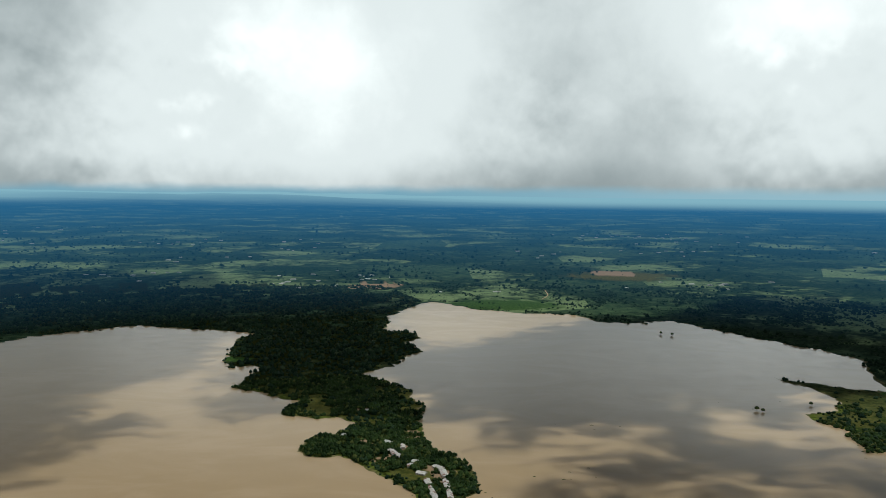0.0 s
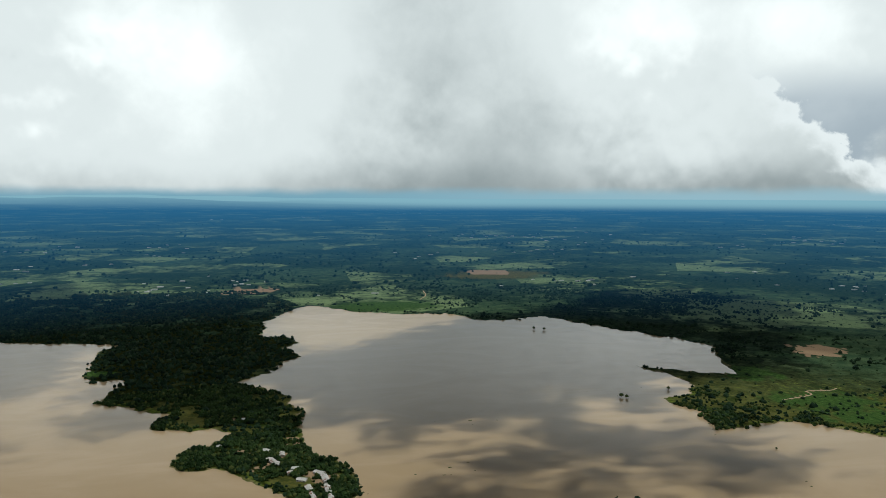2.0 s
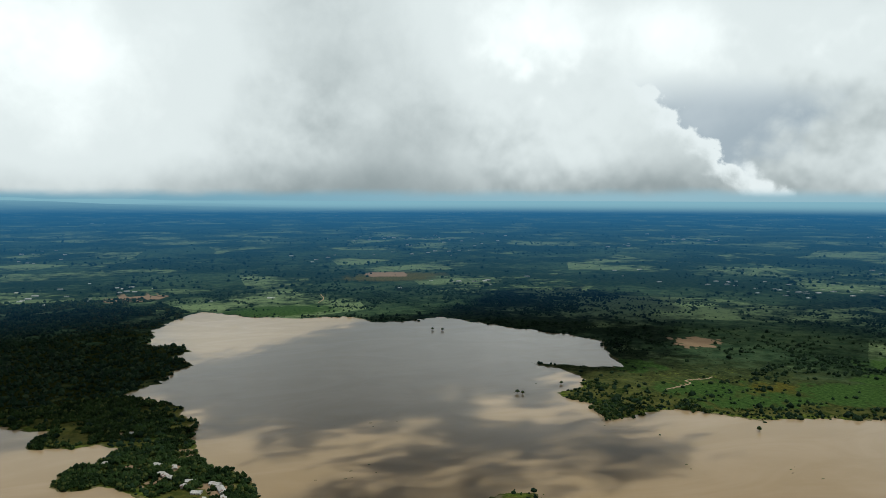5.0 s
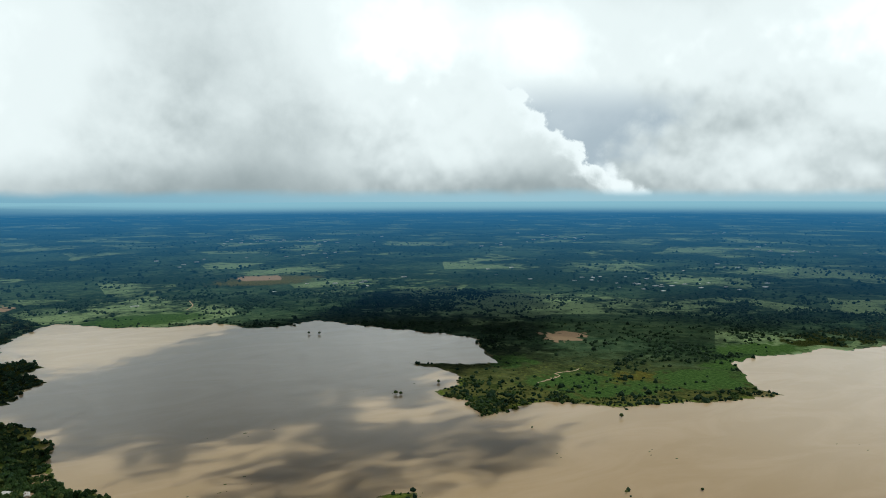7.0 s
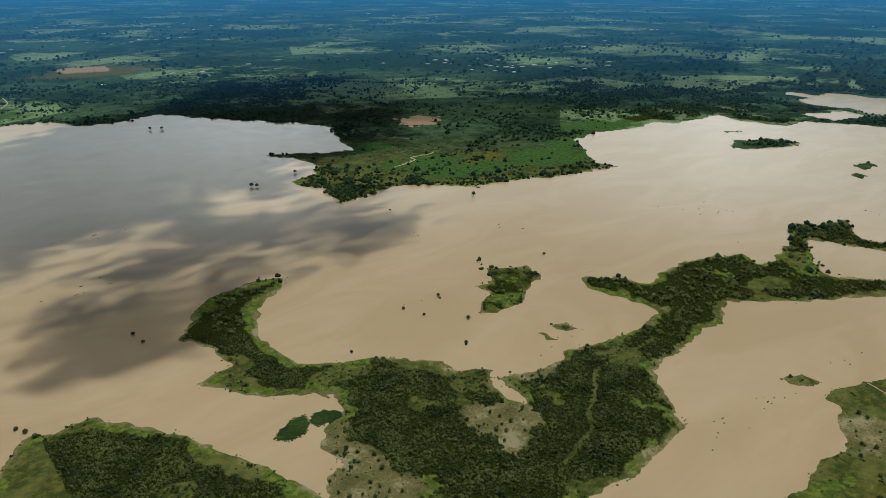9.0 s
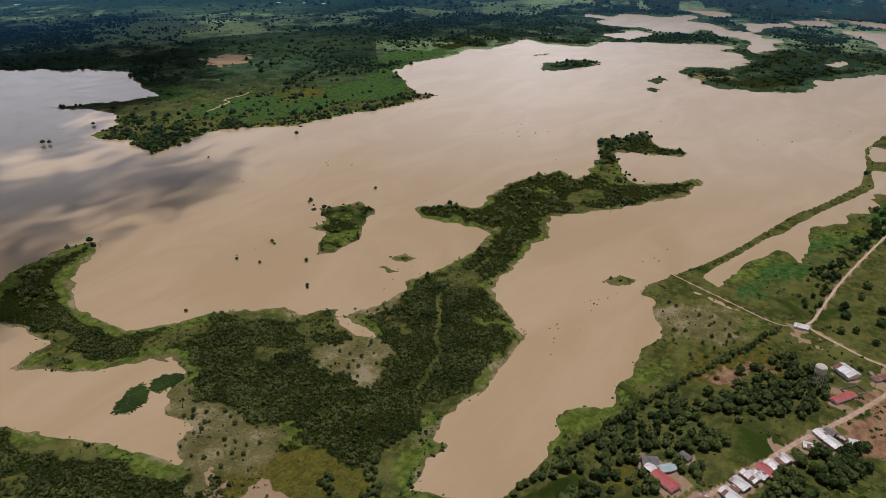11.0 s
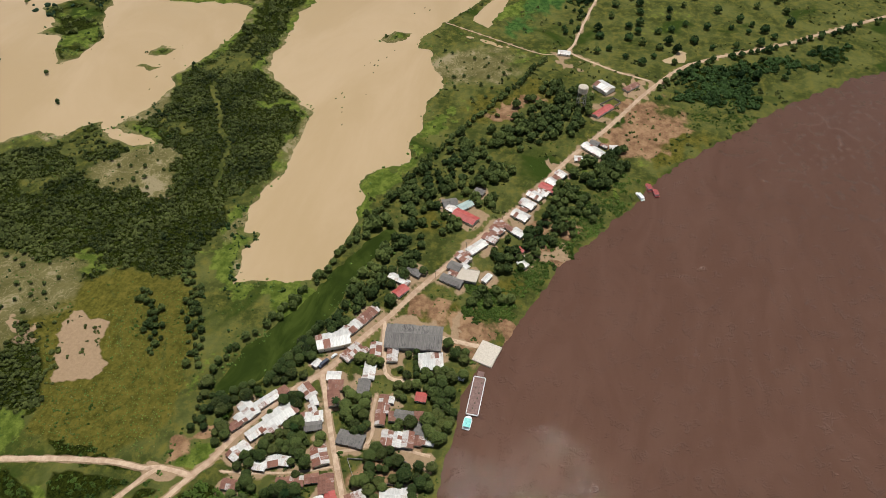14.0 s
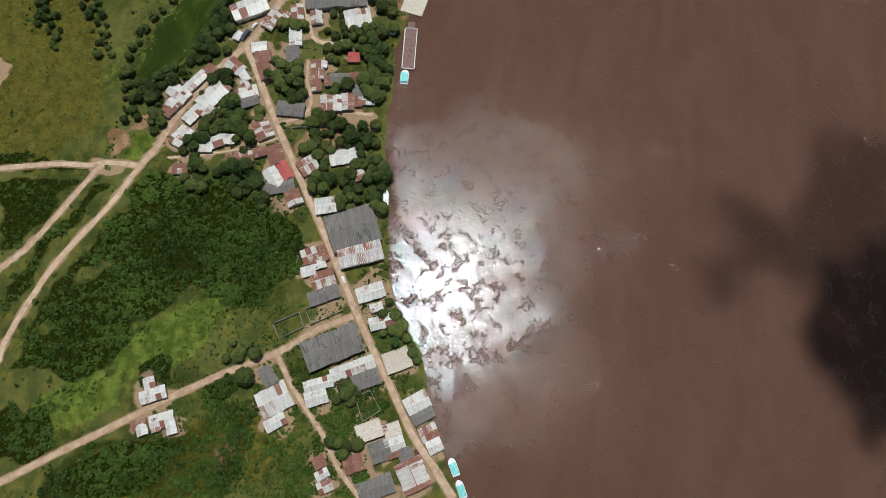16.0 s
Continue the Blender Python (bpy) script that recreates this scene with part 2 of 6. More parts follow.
RIVER_BANK = [
    (765, -320), (699, -245), (629, -179), (572, -130), (520, -90), (462, -64), (388, -20), (338, -2),
    (297, 12), (273, 25), (248, 31), (211, 28), (203, 31), (179, 30), (157, 23), (128, 20),
    (107, 19), (80, 11), (56, -7), (34, -12), (7, -21), (-13, -31), (-21, -39)]
ISLET_LONG = [
    (664, 684), (652, 639), (704, 615), (694, 580), (646, 555), (608, 533), (571, 538), (545, 553),
    (600, 590), (594, 621), (626, 609)]
ISLETS = [
    [(586, 473), (608, 463), (609, 442), (592, 446)],
    [(564, 468), (570, 455), (572, 436), (561, 448)],
    [(679, 234), (709, 218), (709, 194), (688, 203)],
    [(1618, 801), (1704, 829), (1806, 769), (1794, 698), (1717, 713), (1622, 771)],
    [(1662, 541), (1724, 535), (1710, 502), (1643, 500)],
    [(1569, 514), (1605, 507), (1598, 471), (1557, 476)],
    [(1770, 916), (1829, 884), (1813, 867), (1761, 902)],
]
PONDS = [
    [(720, 152), (716, 97), (703, 49), (706, 88)],
    [(760, 139), (744, 115), (781, 110), (825, 106), (850, 90), (880, 82), (888, 66), (862, 54), (924, 50), (981, 59), (1023, 26), (1064, 24), (1074, 1), (1113, -3), (1118, -14), (1135, 3), (1164, -2), (1182, -42), (1221, -22), (1253, -29), (1281, -9), (1270, 17), (1188, 4), (1126, 23), (1080, 42), (1023, 62), (972, 77), (937, 85), (911, 99), (847, 115), (796, 131)],
    [(1413, 36), (1408, 6), (1339, -13), (1324, 20), (1391, 36)],
    [(1490, 16), (1596, -10), (1560, -48), (1516, -40), (1486, 3)],
    [(1619, -35), (1648, -49), (1668, -91), (1618, -128), (1579, -88)],
]
FIELD_PONDS = [
    [(936, -49), (978, -57), (1026, -77), (1027, -99), (1012, -100), (969, -69), (934, -54)],
    [(965, -102), (1013, -123), (1041, -140), (1033, -144), (991, -127)],
    [(1047, -142), (1049, -168), (1125, -195), (1160, -209), (1196, -211), (1220, -180), (1164, -167), (1119, -170)],
    [(1208, -98), (1241, -111), (1276, -141), (1343, -176), (1464, -210), (1517, -190), (1472, -152), (1397, -155), (1318, -120), (1282, -108)],
    [(718, -82), (752, -101), (745, -115), (723, -107)],
    [(211, 192), (245, 187), (274, 173), (308, 159), (342, 150), (377, 135), (394, 123), (384, 118), (353, 128), (328, 134), (295, 139), (266, 150), (237, 158), (219, 174), (206, 184)],
]
MARSH_PONDS = [
    [(2432, 990), (2637, 921), (2628, 770), (2472, 720), (2386, 847), (2364, 940)],
    [(2180, 881), (2322, 803), (2302, 739), (2156, 777)],
    [(2435, 543), (2511, 527), (2444, 441), (2248, 359), (2156, 393), (2223, 440), (2324, 448)],
    [(2816, 428), (2883, 329), (2774, 278), (2734, 377)],
    [(2689, 266), (2716, 170), (2555, 111), (2571, 170)],
    [(2102, 211), (2182, 181), (2136, 162), (2081, 181)],
    [(3087, 883), (2935, 737), (2837, 627), (2763, 689), (2856, 800)],
    [(3281, 451), (3310, 352), (3199, 298), (3106, 382)],
]
SAND = [
    (189, 300), (228, 322), (246, 322), (242, 291), (217, 285), (210, 271), (195, 275)]
SCRUB_MAIN = [
    (145, 174), (152, 148), (146, 98), (123, 70), (99, 66), (76, 83), (69, 108), (75, 132),
    (61, 142), (46, 156), (29, 165), (15, 184), (25, 209), (20, 223), (53, 216), (78, 206),
    (104, 192), (126, 181)]
SCRUB_BETWEEN = [
    (137, 202), (138, 189), (131, 190), (108, 204), (84, 218), (52, 229), (39, 232), (69, 240),
    (89, 226), (113, 212)]
SCRUB_WEST = [
    (136, 259), (143, 209), (118, 220), (93, 234), (82, 244)]
SCRUB_SOUTH = [
    (-24, 189), (-7, 156), (7, 118), (21, 86), (-3, 80), (-33, 89), (-41, 118), (-48, 189)]
FIELD = [
    (269, 350), (284, 316), (292, 262), (265, 235), (223, 219), (177, 206), (158, 214), (145, 265),
    (155, 289), (197, 316), (233, 357)]
# roads and lanes
MAIN_ROAD = [
    (895, -342), (845, -279), (799, -225), (768, -180), (740, -137), (706, -101), (646, -68), (582, -39),
    (514, -4), (450, 22), (404, 47), (366, 66), (330, 84), (301, 97), (276, 110), (245, 124),
    (224, 140), (193, 158), (170, 167), (163, 169), (151, 176)]
SOUTH_WEST_ROAD = [
    (151, 176), (126, 187), (101, 202), (81, 213), (59, 221), (36, 228), (26, 228)]
WEST_ROAD = [
    (151, 176), (151, 197), (148, 206), (147, 227), (140, 262), (131, 295)]
WEST_FORK = [
    (151, 197), (143, 203), (117, 216), (93, 230), (78, 243)]
STREET = [
    (240, 126), (218, 114), (188, 98), (162, 83), (138, 69), (114, 55), (81, 37), (59, 24),
    (35, 9), (9, -7), (-8, -21), (-22, -32)]
SIDE_ROAD = [
    (71, 34), (61, 54), (46, 74), (32, 101), (15, 130), (-3, 157), (-20, 184), (-37, 210)]
LANE = [
    (45, 74), (30, 64), (18, 54), (4, 42), (-13, 31), (-27, 17)]
PORT_LANE = [
    (295, 99), (262, 89), (249, 81), (250, 61)]
LANDING_LANE = [
    (291, 56), (290, 27)]
COURT_LANE = [
    (188, 96), (196, 81), (208, 79), (218, 83), (234, 85)]
YARD_LANE = [
    (196, 81), (200, 60), (200, 39)]
FOOT_LANE = [
    (178, 95), (170, 113), (162, 139), (158, 160)]
LEVEE_TRACK = [
    (675, -73), (687, -30), (712, 16), (733, 14), (827, 4), (923, -12), (1059, -37), (1192, -53)]
LEVEE_FOOT = [
    (712, 16), (701, 46), (719, 101), (743, 167)]
PATH_NORTH = [
    (414, 2801), (406, 2674), (370, 2577)]
MARSH_PATH = [
    (881, 1186), (957, 1206), (968, 1232), (1017, 1229), (1041, 1238)]
# rows of trees
CANAL_HEDGE = [
    (181, 193), (200, 197), (218, 199), (236, 195), (254, 190), (280, 176), (316, 162), (366, 151), (432, 133), (520, 105), (615, 68),
    (686, 43)]
LONE_TREES = [
    (658, 675), (535, 616), (488, 592), (478, 502), (755, 630), (367, 574), (479, 623), (524, 549),
    (878, 922), (590, 1254), (700, 1296), (703, 955), (192, 779), (195, 753), (537, 623), (481, 505),
    (45, 661), (56, 636), (51, 650), (618, 1949), (645, 1934), (582, 1261)]
WEED_MATS = [
    (554, 226), (627, 221), (780, 199), (1333, 188), (1336, 382), (572, 436), (1490, 60), (829, 747),
    (1132, 553), (680, 220), (992, 438), (747, 544), (208, 970), (244, 1171), (585, 1297), (626, 1062),
    (836, 738), (679, 834), (1098, 629), (200, 972), (182, 945), (49, 868), (73, 904), (478, 626),
    (560, 224), (638, 215), (1104, 583)]
PALMS = [
    (151, 113), (195, 126), (219, 107), (57, 8)]
POLES = [
    (635, -89), (630, -47), (543, -16), (471, 15), (420, 41), (376, 62), (341, 78)]
WOOD_PATH = [
    (656, 369), (595, 366), (566, 370), (547, 368), (507, 339), (477, 323), (460, 304), (436, 299), (402, 289)]
MAIN_STREET_HOUSES = [
    (267.1, 128.1, 22.8, 12.3, 120, "w"), (261.4, 112.1, 15.2, 8.3, 153, "m"), (266.4, 96.4, 13.4, 7.2, 13, "m"),
    (266.1, 84, 10.7, 6.8, 13, "m"), (267.9, 57, 16.2, 13.3, 108, "w"), (249.5, 95.1, 13.5, 7.5, 9, "w"),
    (239.6, 117.2, 8.9, 6.5, 102, "w"), (232.9, 113.4, 9.6, 7.7, 105, "r"), (223.5, 111.1, 11.7, 7.4, 27, "r"),
    (235.9, 94.8, 11.8, 7.8, 9, "g"), (246.6, 132.7, 5.7, 4, 163, "w"), (219.9, 146, 6.6, 6.2, 148, "r"),
    (213.9, 150.9, 9, 6.2, 144, "w"), (207.1, 155.8, 9.6, 6.2, 144, "w"), (201.5, 161.9, 14, 8.5, 60, "w")]
MAIN_STREET_HOUSES_2 = [
    (193.5, 163.6, 8, 5.2, 60, "w"), (187.8, 165.5, 5.5, 5, 148, "r"), (202.7, 139.9, 20.5, 11.1, 147, "w"),
    (187.9, 149.9, 12.8, 7, 147, "w"), (191.2, 142.3, 8.3, 6, 147, "m"), (169.7, 155.9, 8.1, 7, 65, "w"),
    (174.8, 152.6, 8.1, 7, 65, "w"), (224.1, 129.9, 11.2, 7.7, 54, "m"), (217.6, 123.1, 7.3, 4.6, 36, "w"),
    (205.9, 119.5, 13.6, 7.9, 113, "w"), (200, 116.3, 10.8, 5.8, 113, "g"), (181.9, 104.9, 12.5, 9.3, 32, "m")]
MIDDLE_HOUSES = [
    (170.5, 132.8, 8.8, 7, 118, "w"), (167, 137.9, 7.1, 6.7, 96, "w"), (173.2, 125.2, 7.5, 5.9, 96, "w"),
    (161, 115.7, 15.8, 6.3, 109, "r"), (165.5, 94.3, 11.8, 8.8, 23, "r"), (166.7, 103.9, 7.9, 5.5, 113, "r"),
    (150.4, 92.9, 13.1, 8, 37, "w"), (156, 87, 11.6, 6, 35, "d"), (145, 89.5, 19.2, 7.3, 107, "g"),
    (150.7, 150.2, 8.5, 6.1, 96, "r"), (238.5, 55.7, 6.7, 6.4, 96, "d"), (228, 78.4, 10.6, 5.6, 8, "r"),
    (231.2, 74.3, 4.2, 4.1, 6, "w"), (216.9, 76.9, 10, 5.9, 13, "m"), (222.2, 62.5, 12.2, 6.9, 96, "g")]
MIDDLE_HOUSES_2 = [
    (223.7, 51.9, 8.2, 8, 96, "r"), (215.6, 50.1, 9.1, 6.6, 6, "g"), (203.9, 68.3, 10.2, 6.9, 8, "m"),
    (204.6, 61.9, 10.2, 5.5, 8, "w"), (206.3, 55.2, 10.7, 7, 8, "m"), (208.6, 42.7, 7.3, 5.1, 96, "w"),
    (197.6, 90, 16.5, 9.1, 90, "g"), (169.1, 52.1, 17.8, 8.8, 107, "w"), (160.8, 73.7, 10.7, 9.7, 129, "m"),
    (158.7, 42.6, 8.6, 7.1, 35, "m")]
SOUTH_STREET_HOUSES = [
    (138.9, 88.9, 16.7, 9.6, 112, "g"), (139, 79, 9.1, 8.7, 28, "r"), (136.1, 59.1, 11.8, 9.2, 104, "w"),
    (122.9, 40.9, 28.3, 22.5, 114, "g"), (107.6, 34.3, 25, 11.4, 110, "s"), (103.9, 63.8, 8.5, 8.3, 117, "m"),
    (105.7, 57.3, 8.7, 6.7, 27, "r"), (94.6, 63.4, 7.4, 5.5, 111, "w"), (99.6, 57.5, 6.7, 5.1, 111, "w"),
    (90.5, 54.1, 13.2, 9.7, 113, "m"), (81.5, 52.3, 17.8, 7.7, 116, "g"), (51.9, 42.9, 32, 16.2, 118, "g"),
    (41.3, 30.2, 24.7, 6.8, 116, "w"), (30.7, 47.9, 15.4, 6, 112, "w"), (23.6, 48.1, 11.5, 8.1, 114, "w")]
SOUTH_STREET_HOUSES_2 = [
    (35.7, 21.9, 14.5, 8.2, 114, "g"), (85.5, 25.7, 15.4, 8.4, 114, "w"), (69, 16.8, 14.2, 6.7, 111, "w")]
SOUTH_END_HOUSES = [
    (48.1, 5.8, 15, 11.9, 116, "c"), (25.9, -7.8, 13, 9.1, 123, "w"), (19.4, -11.7, 11.9, 5.9, 123, "g"),
    (10.5, -15.8, 9.4, 7.8, 120, "m"), (4.1, -19.6, 7.6, 6.7, 120, "w"), (8.4, 16.6, 13.8, 9.6, 115, "c"),
    (10.3, 4.2, 9, 7.2, 115, "c"), (2.7, 1.9, 10, 7.8, 115, "w"), (-1.7, 9.4, 10.3, 10.1, 115, "g"),
    (-2.8, -5, 8.4, 6.9, 25, "g"), (-9.6, 22.9, 9.8, 8, 115, "r"), (-12.3, -9.5, 15.9, 14.2, 30, "m"),
    (-20.6, 9.4, 18.5, 9.8, 115, "g"), (32.3, 76.3, 10.6, 7.2, 39, "g"), (20, 70.9, 17, 14.3, 124, "w")]
SOUTH_END_HOUSES_2 = [
    (7.9, 68.3, 11.1, 6, 124, "w"), (-10.4, 41.3, 6, 5.8, 125, "r"), (-22.4, 36.6, 7.3, 5.6, 120, "m")]
SIDE_ROAD_HOUSES = [
    (16.1, 137.5, 13.6, 6.3, 114, "w"), (20.7, 140.3, 8.9, 5.6, 24, "w"), (3.1, 129.9, 12.2, 7.5, 112, "w"),
    (0.3, 124.4, 7.5, 4.6, 22, "w"), (-0.1, 141.9, 7.5, 4.5, 116, "r"), (-2.9, 139.6, 5.2, 4.9, 26, "w")]
NORTH_STREET_HOUSES = [
    (536.9, -26.8, 22.2, 9.1, 56, "w"), (519.7, -15.6, 7.8, 7, 102, "w"), (546.5, -27.1, 8.3, 6.9, 70, "g"),
    (544.8, -45.4, 7.4, 6.7, 102, "w"), (492.8, -2.6, 9.1, 7.1, 58, "w"), (480.7, 3.5, 9, 8.1, 58, "w"),
    (471.3, 6.1, 14.6, 7.9, 69, "d"), (464.1, 8.8, 9.5, 7.1, 70, "w"), (458.6, 15, 13.1, 8.8, 66, "w"),
    (446, 19.5, 12.9, 8.7, 66, "w"), (430.3, 22.8, 14.3, 9, 67, "w"), (409.2, 21, 9.9, 6.7, 61, "w"),
    (415.4, 36.9, 9.6, 6.2, 61, "m"), (408.4, 38.3, 11.2, 6.7, 62, "m"), (397, 41.8, 12, 7.5, 74, "m")]
NORTH_STREET_HOUSES_2 = [
    (384.1, 50.4, 17.1, 7.6, 146, "w"), (369.9, 57.9, 12.2, 7.6, 58, "m"), (352.4, 51.3, 17.8, 12.5, 89, "c"),
    (358.8, 62, 10.1, 8, 76, "g"), (343.8, 61.1, 17.3, 6.7, 76, "g"), (353.5, 35.6, 8.8, 4, 159, "w"),
    (390.6, 16.8, 7.6, 5.1, 74, "d"), (375.8, 11.3, 8.3, 4.8, 62, "w")]
COMPOUND_HOUSES = [
    (416.5, 67.3, 21.3, 9.9, 68, "d"), (430.5, 70.5, 12.9, 7, 140, "t"), (423.2, 79.2, 11.4, 7.1, 68, "w"),
    (430.8, 84.1, 12.2, 9.1, 117, "g"), (451.2, 62.6, 8.5, 5.8, 73, "g"), (644.6, -26.7, 18.2, 13.9, 53, "w"),
    (602.4, -29.7, 24.7, 7.1, 148, "d"), (654.6, -54.1, 19.5, 6.4, 144, "r"), (335.3, 100.3, 17, 5.4, 71, "w"),
    (345.8, 91.5, 12, 5.5, 70, "g")]
PORT_HOUSES = [
    (283.5, 73.5, 39.4, 19.9, 100, "g"), (250.5, 94.8, 13.7, 7, 10, "w"), (268.2, 58.9, 16.5, 14.2, 117, "w")]
ROW_HOUSES = [
    (265.2, 129.1, 13.5, 10.5, 79, "w"), (275.6, 123.3, 9.8, 9, 154, "w"), (283.1, 118.8, 9.4, 8.4, 154, "w"),
    (290.7, 114.7, 9.5, 7.9, 154, "m"), (299.1, 110.5, 10.3, 7.4, 154, "r"), (324.6, 95.8, 10.8, 7, 152, "d")]
LEVEE_HOUSES = [
    (706.7, 22.6, 13, 8, 94, "w")]
PENINSULA_HOUSES = [
    (-18.7, 928.4, 16.7, 7.8, 105, "w"), (-12.8, 899.5, 26, 7.1, 100, "w"), (-8, 878.9, 22.4, 7, 100, "w"),
    (3.8, 955.8, 24.5, 9, 103, "w"), (6.8, 921.4, 26, 7.1, 96, "w"), (11.2, 889.4, 26, 6.9, 96, "w"),
    (-4.3, 977.9, 16.6, 9, 138, "w"), (-36.9, 998.4, 12.7, 9, 157, "w"), (-28.1, 957.2, 13.8, 9, 157, "w"),
    (-45.3, 983.4, 9, 8.2, 91, "w"), (-73.5, 1033.4, 23.2, 9, 117, "w"), (-64.2, 1022.2, 11.4, 9, 138, "w"),
    (-61.3, 1059.6, 14.4, 8.9, 97, "w"), (-84.6, 1076.3, 12.3, 9, 137, "w"), (-133.3, 1238.3, 10.2, 9, 1, "w")]
PENINSULA_HOUSES_2 = [
    (-159.8, 1108.2, 9, 7.3, 91, "w")]
STREETS = [
    ("houses on the main street", MAIN_STREET_HOUSES + MAIN_STREET_HOUSES_2 + ROW_HOUSES),
    ("houses behind the bank", MIDDLE_HOUSES + MIDDLE_HOUSES_2), ("houses on the river street", SOUTH_STREET_HOUSES + SOUTH_STREET_HOUSES_2),
    ("houses at the south end", SOUTH_END_HOUSES + SOUTH_END_HOUSES_2), ("houses on the side road", SIDE_ROAD_HOUSES),
    ("houses on the north street", NORTH_STREET_HOUSES + NORTH_STREET_HOUSES_2), ("compound buildings", COMPOUND_HOUSES),
    ("port buildings", PORT_HOUSES), ("levee houses", LEVEE_HOUSES), ("peninsula houses", PENINSULA_HOUSES + PENINSULA_HOUSES_2)]
ALL_HOMES = [h for _, rows_of_houses in STREETS for h in rows_of_houses]

# ---- materials ----


def material(name):
    m = bpy.data.materials.new(name)
    m.use_nodes = True
    t = m.node_tree
    return m, t, t.nodes["Principled BSDF"]


def bumped(t, bsdf, height, distance, strength=1.0):
    n = node(t, "Bump", {"Height": height, "Distance": distance, "Strength": strength})
    t.links.new(n.outputs[0], bsdf.inputs["Normal"])


def attr(t, name):
    n = node(t, "Attribute")
    n.attribute_name = name
    return n


def mask(t, name, grain, spread=1.0, lo=0.25, hi=0.75):
    """A cover mask with edges broken up by grain."""
    v = calc(t, "MULTIPLY_ADD", calc(t, "SUBTRACT", grain, 0.5), spread, attr(t, name).outputs["Fac"])
    return ramp01(t, v, lo, hi)


def ground_material(name, far):
    m, t, b = material(name)
    p = attr(t, "plan").outputs["Vector"]
    mid = noised(t, p, 0.03, 6, 0.6)
    fine, tuft = noised(t, p, 0.35, 5, 0.65), noised(t, p, 0.12, 4, 0.7)
    col = mixed(t, ramp01(t, mid, 0.35, 0.65), (0.040, 0.049, 0.011), (0.104, 0.106, 0.029))
    col = mixed(t, ramp01(t, tuft, 0.42, 0.75), col, (0.130, 0.115, 0.022))
    col = mixed(t, ramp01(t, noised(t, p, 0.011, 4, 0.6, 0.6), 0.57, 0.68), col, (0.030, 0.046, 0.007))
    # fields and woods of the plain
    plain = attr(t, "plain").outputs["Fac"]
    field = node(t, "TexVoronoi", {"Vector": p, "Scale": 0.0022, "Randomness": 0.9})
    tone = node(t, "SeparateColor", {0: field.outputs["Color"]}).outputs[0]
    dots, clots = noised(t, p, 0.06, 4, 0.7), noised(t, p, 0.016, 5, 0.68)
    pasture = mixed(t, ramp01(t, mid, 0.35, 0.65), (0.028, 0.056, 0.026), (0.070, 0.106, 0.046))
    pasture = mixed(t, ramp01(t, calc(t, "MULTIPLY_ADD", noised(t, p, 0.0012, 4, 0.6), 0.55, calc(t, "MULTIPLY", tone, 0.5)), 0.50, 0.64), pasture, (0.175, 0.232, 0.100))
    pasture = mixed(t, ramp01(t, dots, 0.56, 0.64), pasture, (0.008, 0.019, 0.010))
    woods = mixed(t, ramp01(t, dots, 0.34, 0.66), (0.006, 0.017, 0.008), (0.028, 0.050, 0.020))
    wooded_far = ramp01(t, calc(t, "MULTIPLY_ADD", noised(t, p, 0.0016, 6, 0.66), 1.1, calc(t, "MULTIPLY", clots, 0.5)), 0.70, 0.86)
    col = mixed(t, plain, col, mixed(t, wooded_far, pasture, woods))
    speck = calc(t, "MULTIPLY", ramp01(t, noised(t, p, 0.028, 3, 0.7), 0.70, 0.76), ramp01(t, noised(t, p, 0.0008, 3), 0.5, 0.6))
    col = mixed(t, calc(t, "MULTIPLY", speck, plain), col, (0.26, 0.22, 0.14))
    col = mixed(t, mask(t, "dry", mid), col, mixed(t, ramp01(t, calc(t, "MULTIPLY_ADD", fine, 0.5, calc(t, "MULTIPLY", tuft, 0.6)), 0.3, 0.8), (0.032, 0.036, 0.005), (0.145, 0.120, 0.022)))
    patchy = calc(t, "MULTIPLY_ADD", tuft, 0.55, calc(t, "MULTIPLY", mid, 0.45))
    col = mixed(t, mask(t, "lush", patchy, 1.7, 0.36, 0.62), col, mixed(t, ramp01(t, tuft, 0.35, 0.7), (0.050, 0.072, 0.010), (0.140, 0.165, 0.028)))
    col = mixed(t, mask(t, "mud", mid), col, mixed(t, ramp01(t, calc(t, "MULTIPLY", calc(t, "ABSOLUTE", calc(t, "SUBTRACT", noised(t, p, 0.09, 5, 0.65, 1.5), 0.5)), ramp01(t, mid, 0.65, 0.4)), 0.012, 0.0), mixed(t, ramp01(t, calc(t, "MULTIPLY_ADD", fine, 0.4, mid), 0.45, 0.95), (0.074, 0.068, 0.020), (0.168, 0.142, 0.056)), (0.25, 0.20, 0.11)))
    col = mixed(t, mask(t, "soil", mid, 1.2, 0.3, 0.6), col, mixed(t, ramp01(t, patchy, 0.35, 0.65), (0.14, 0.074, 0.037), (0.31, 0.185, 0.10)))
    # undergrowth: leaf clumps, with the shade of the gaps between painted near-black
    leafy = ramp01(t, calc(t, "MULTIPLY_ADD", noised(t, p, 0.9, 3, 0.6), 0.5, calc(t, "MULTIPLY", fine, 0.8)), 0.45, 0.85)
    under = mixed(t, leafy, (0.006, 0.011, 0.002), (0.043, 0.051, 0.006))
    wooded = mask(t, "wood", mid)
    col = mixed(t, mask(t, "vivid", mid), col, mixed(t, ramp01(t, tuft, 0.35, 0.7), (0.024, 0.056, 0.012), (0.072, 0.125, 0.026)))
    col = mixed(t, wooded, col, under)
    col = mixed(t, mask(t, "bare", patchy, 1.0, 0.3, 0.62), col, mixed(t, fine, (0.22, 0.142, 0.080), (0.38, 0.262, 0.158)))
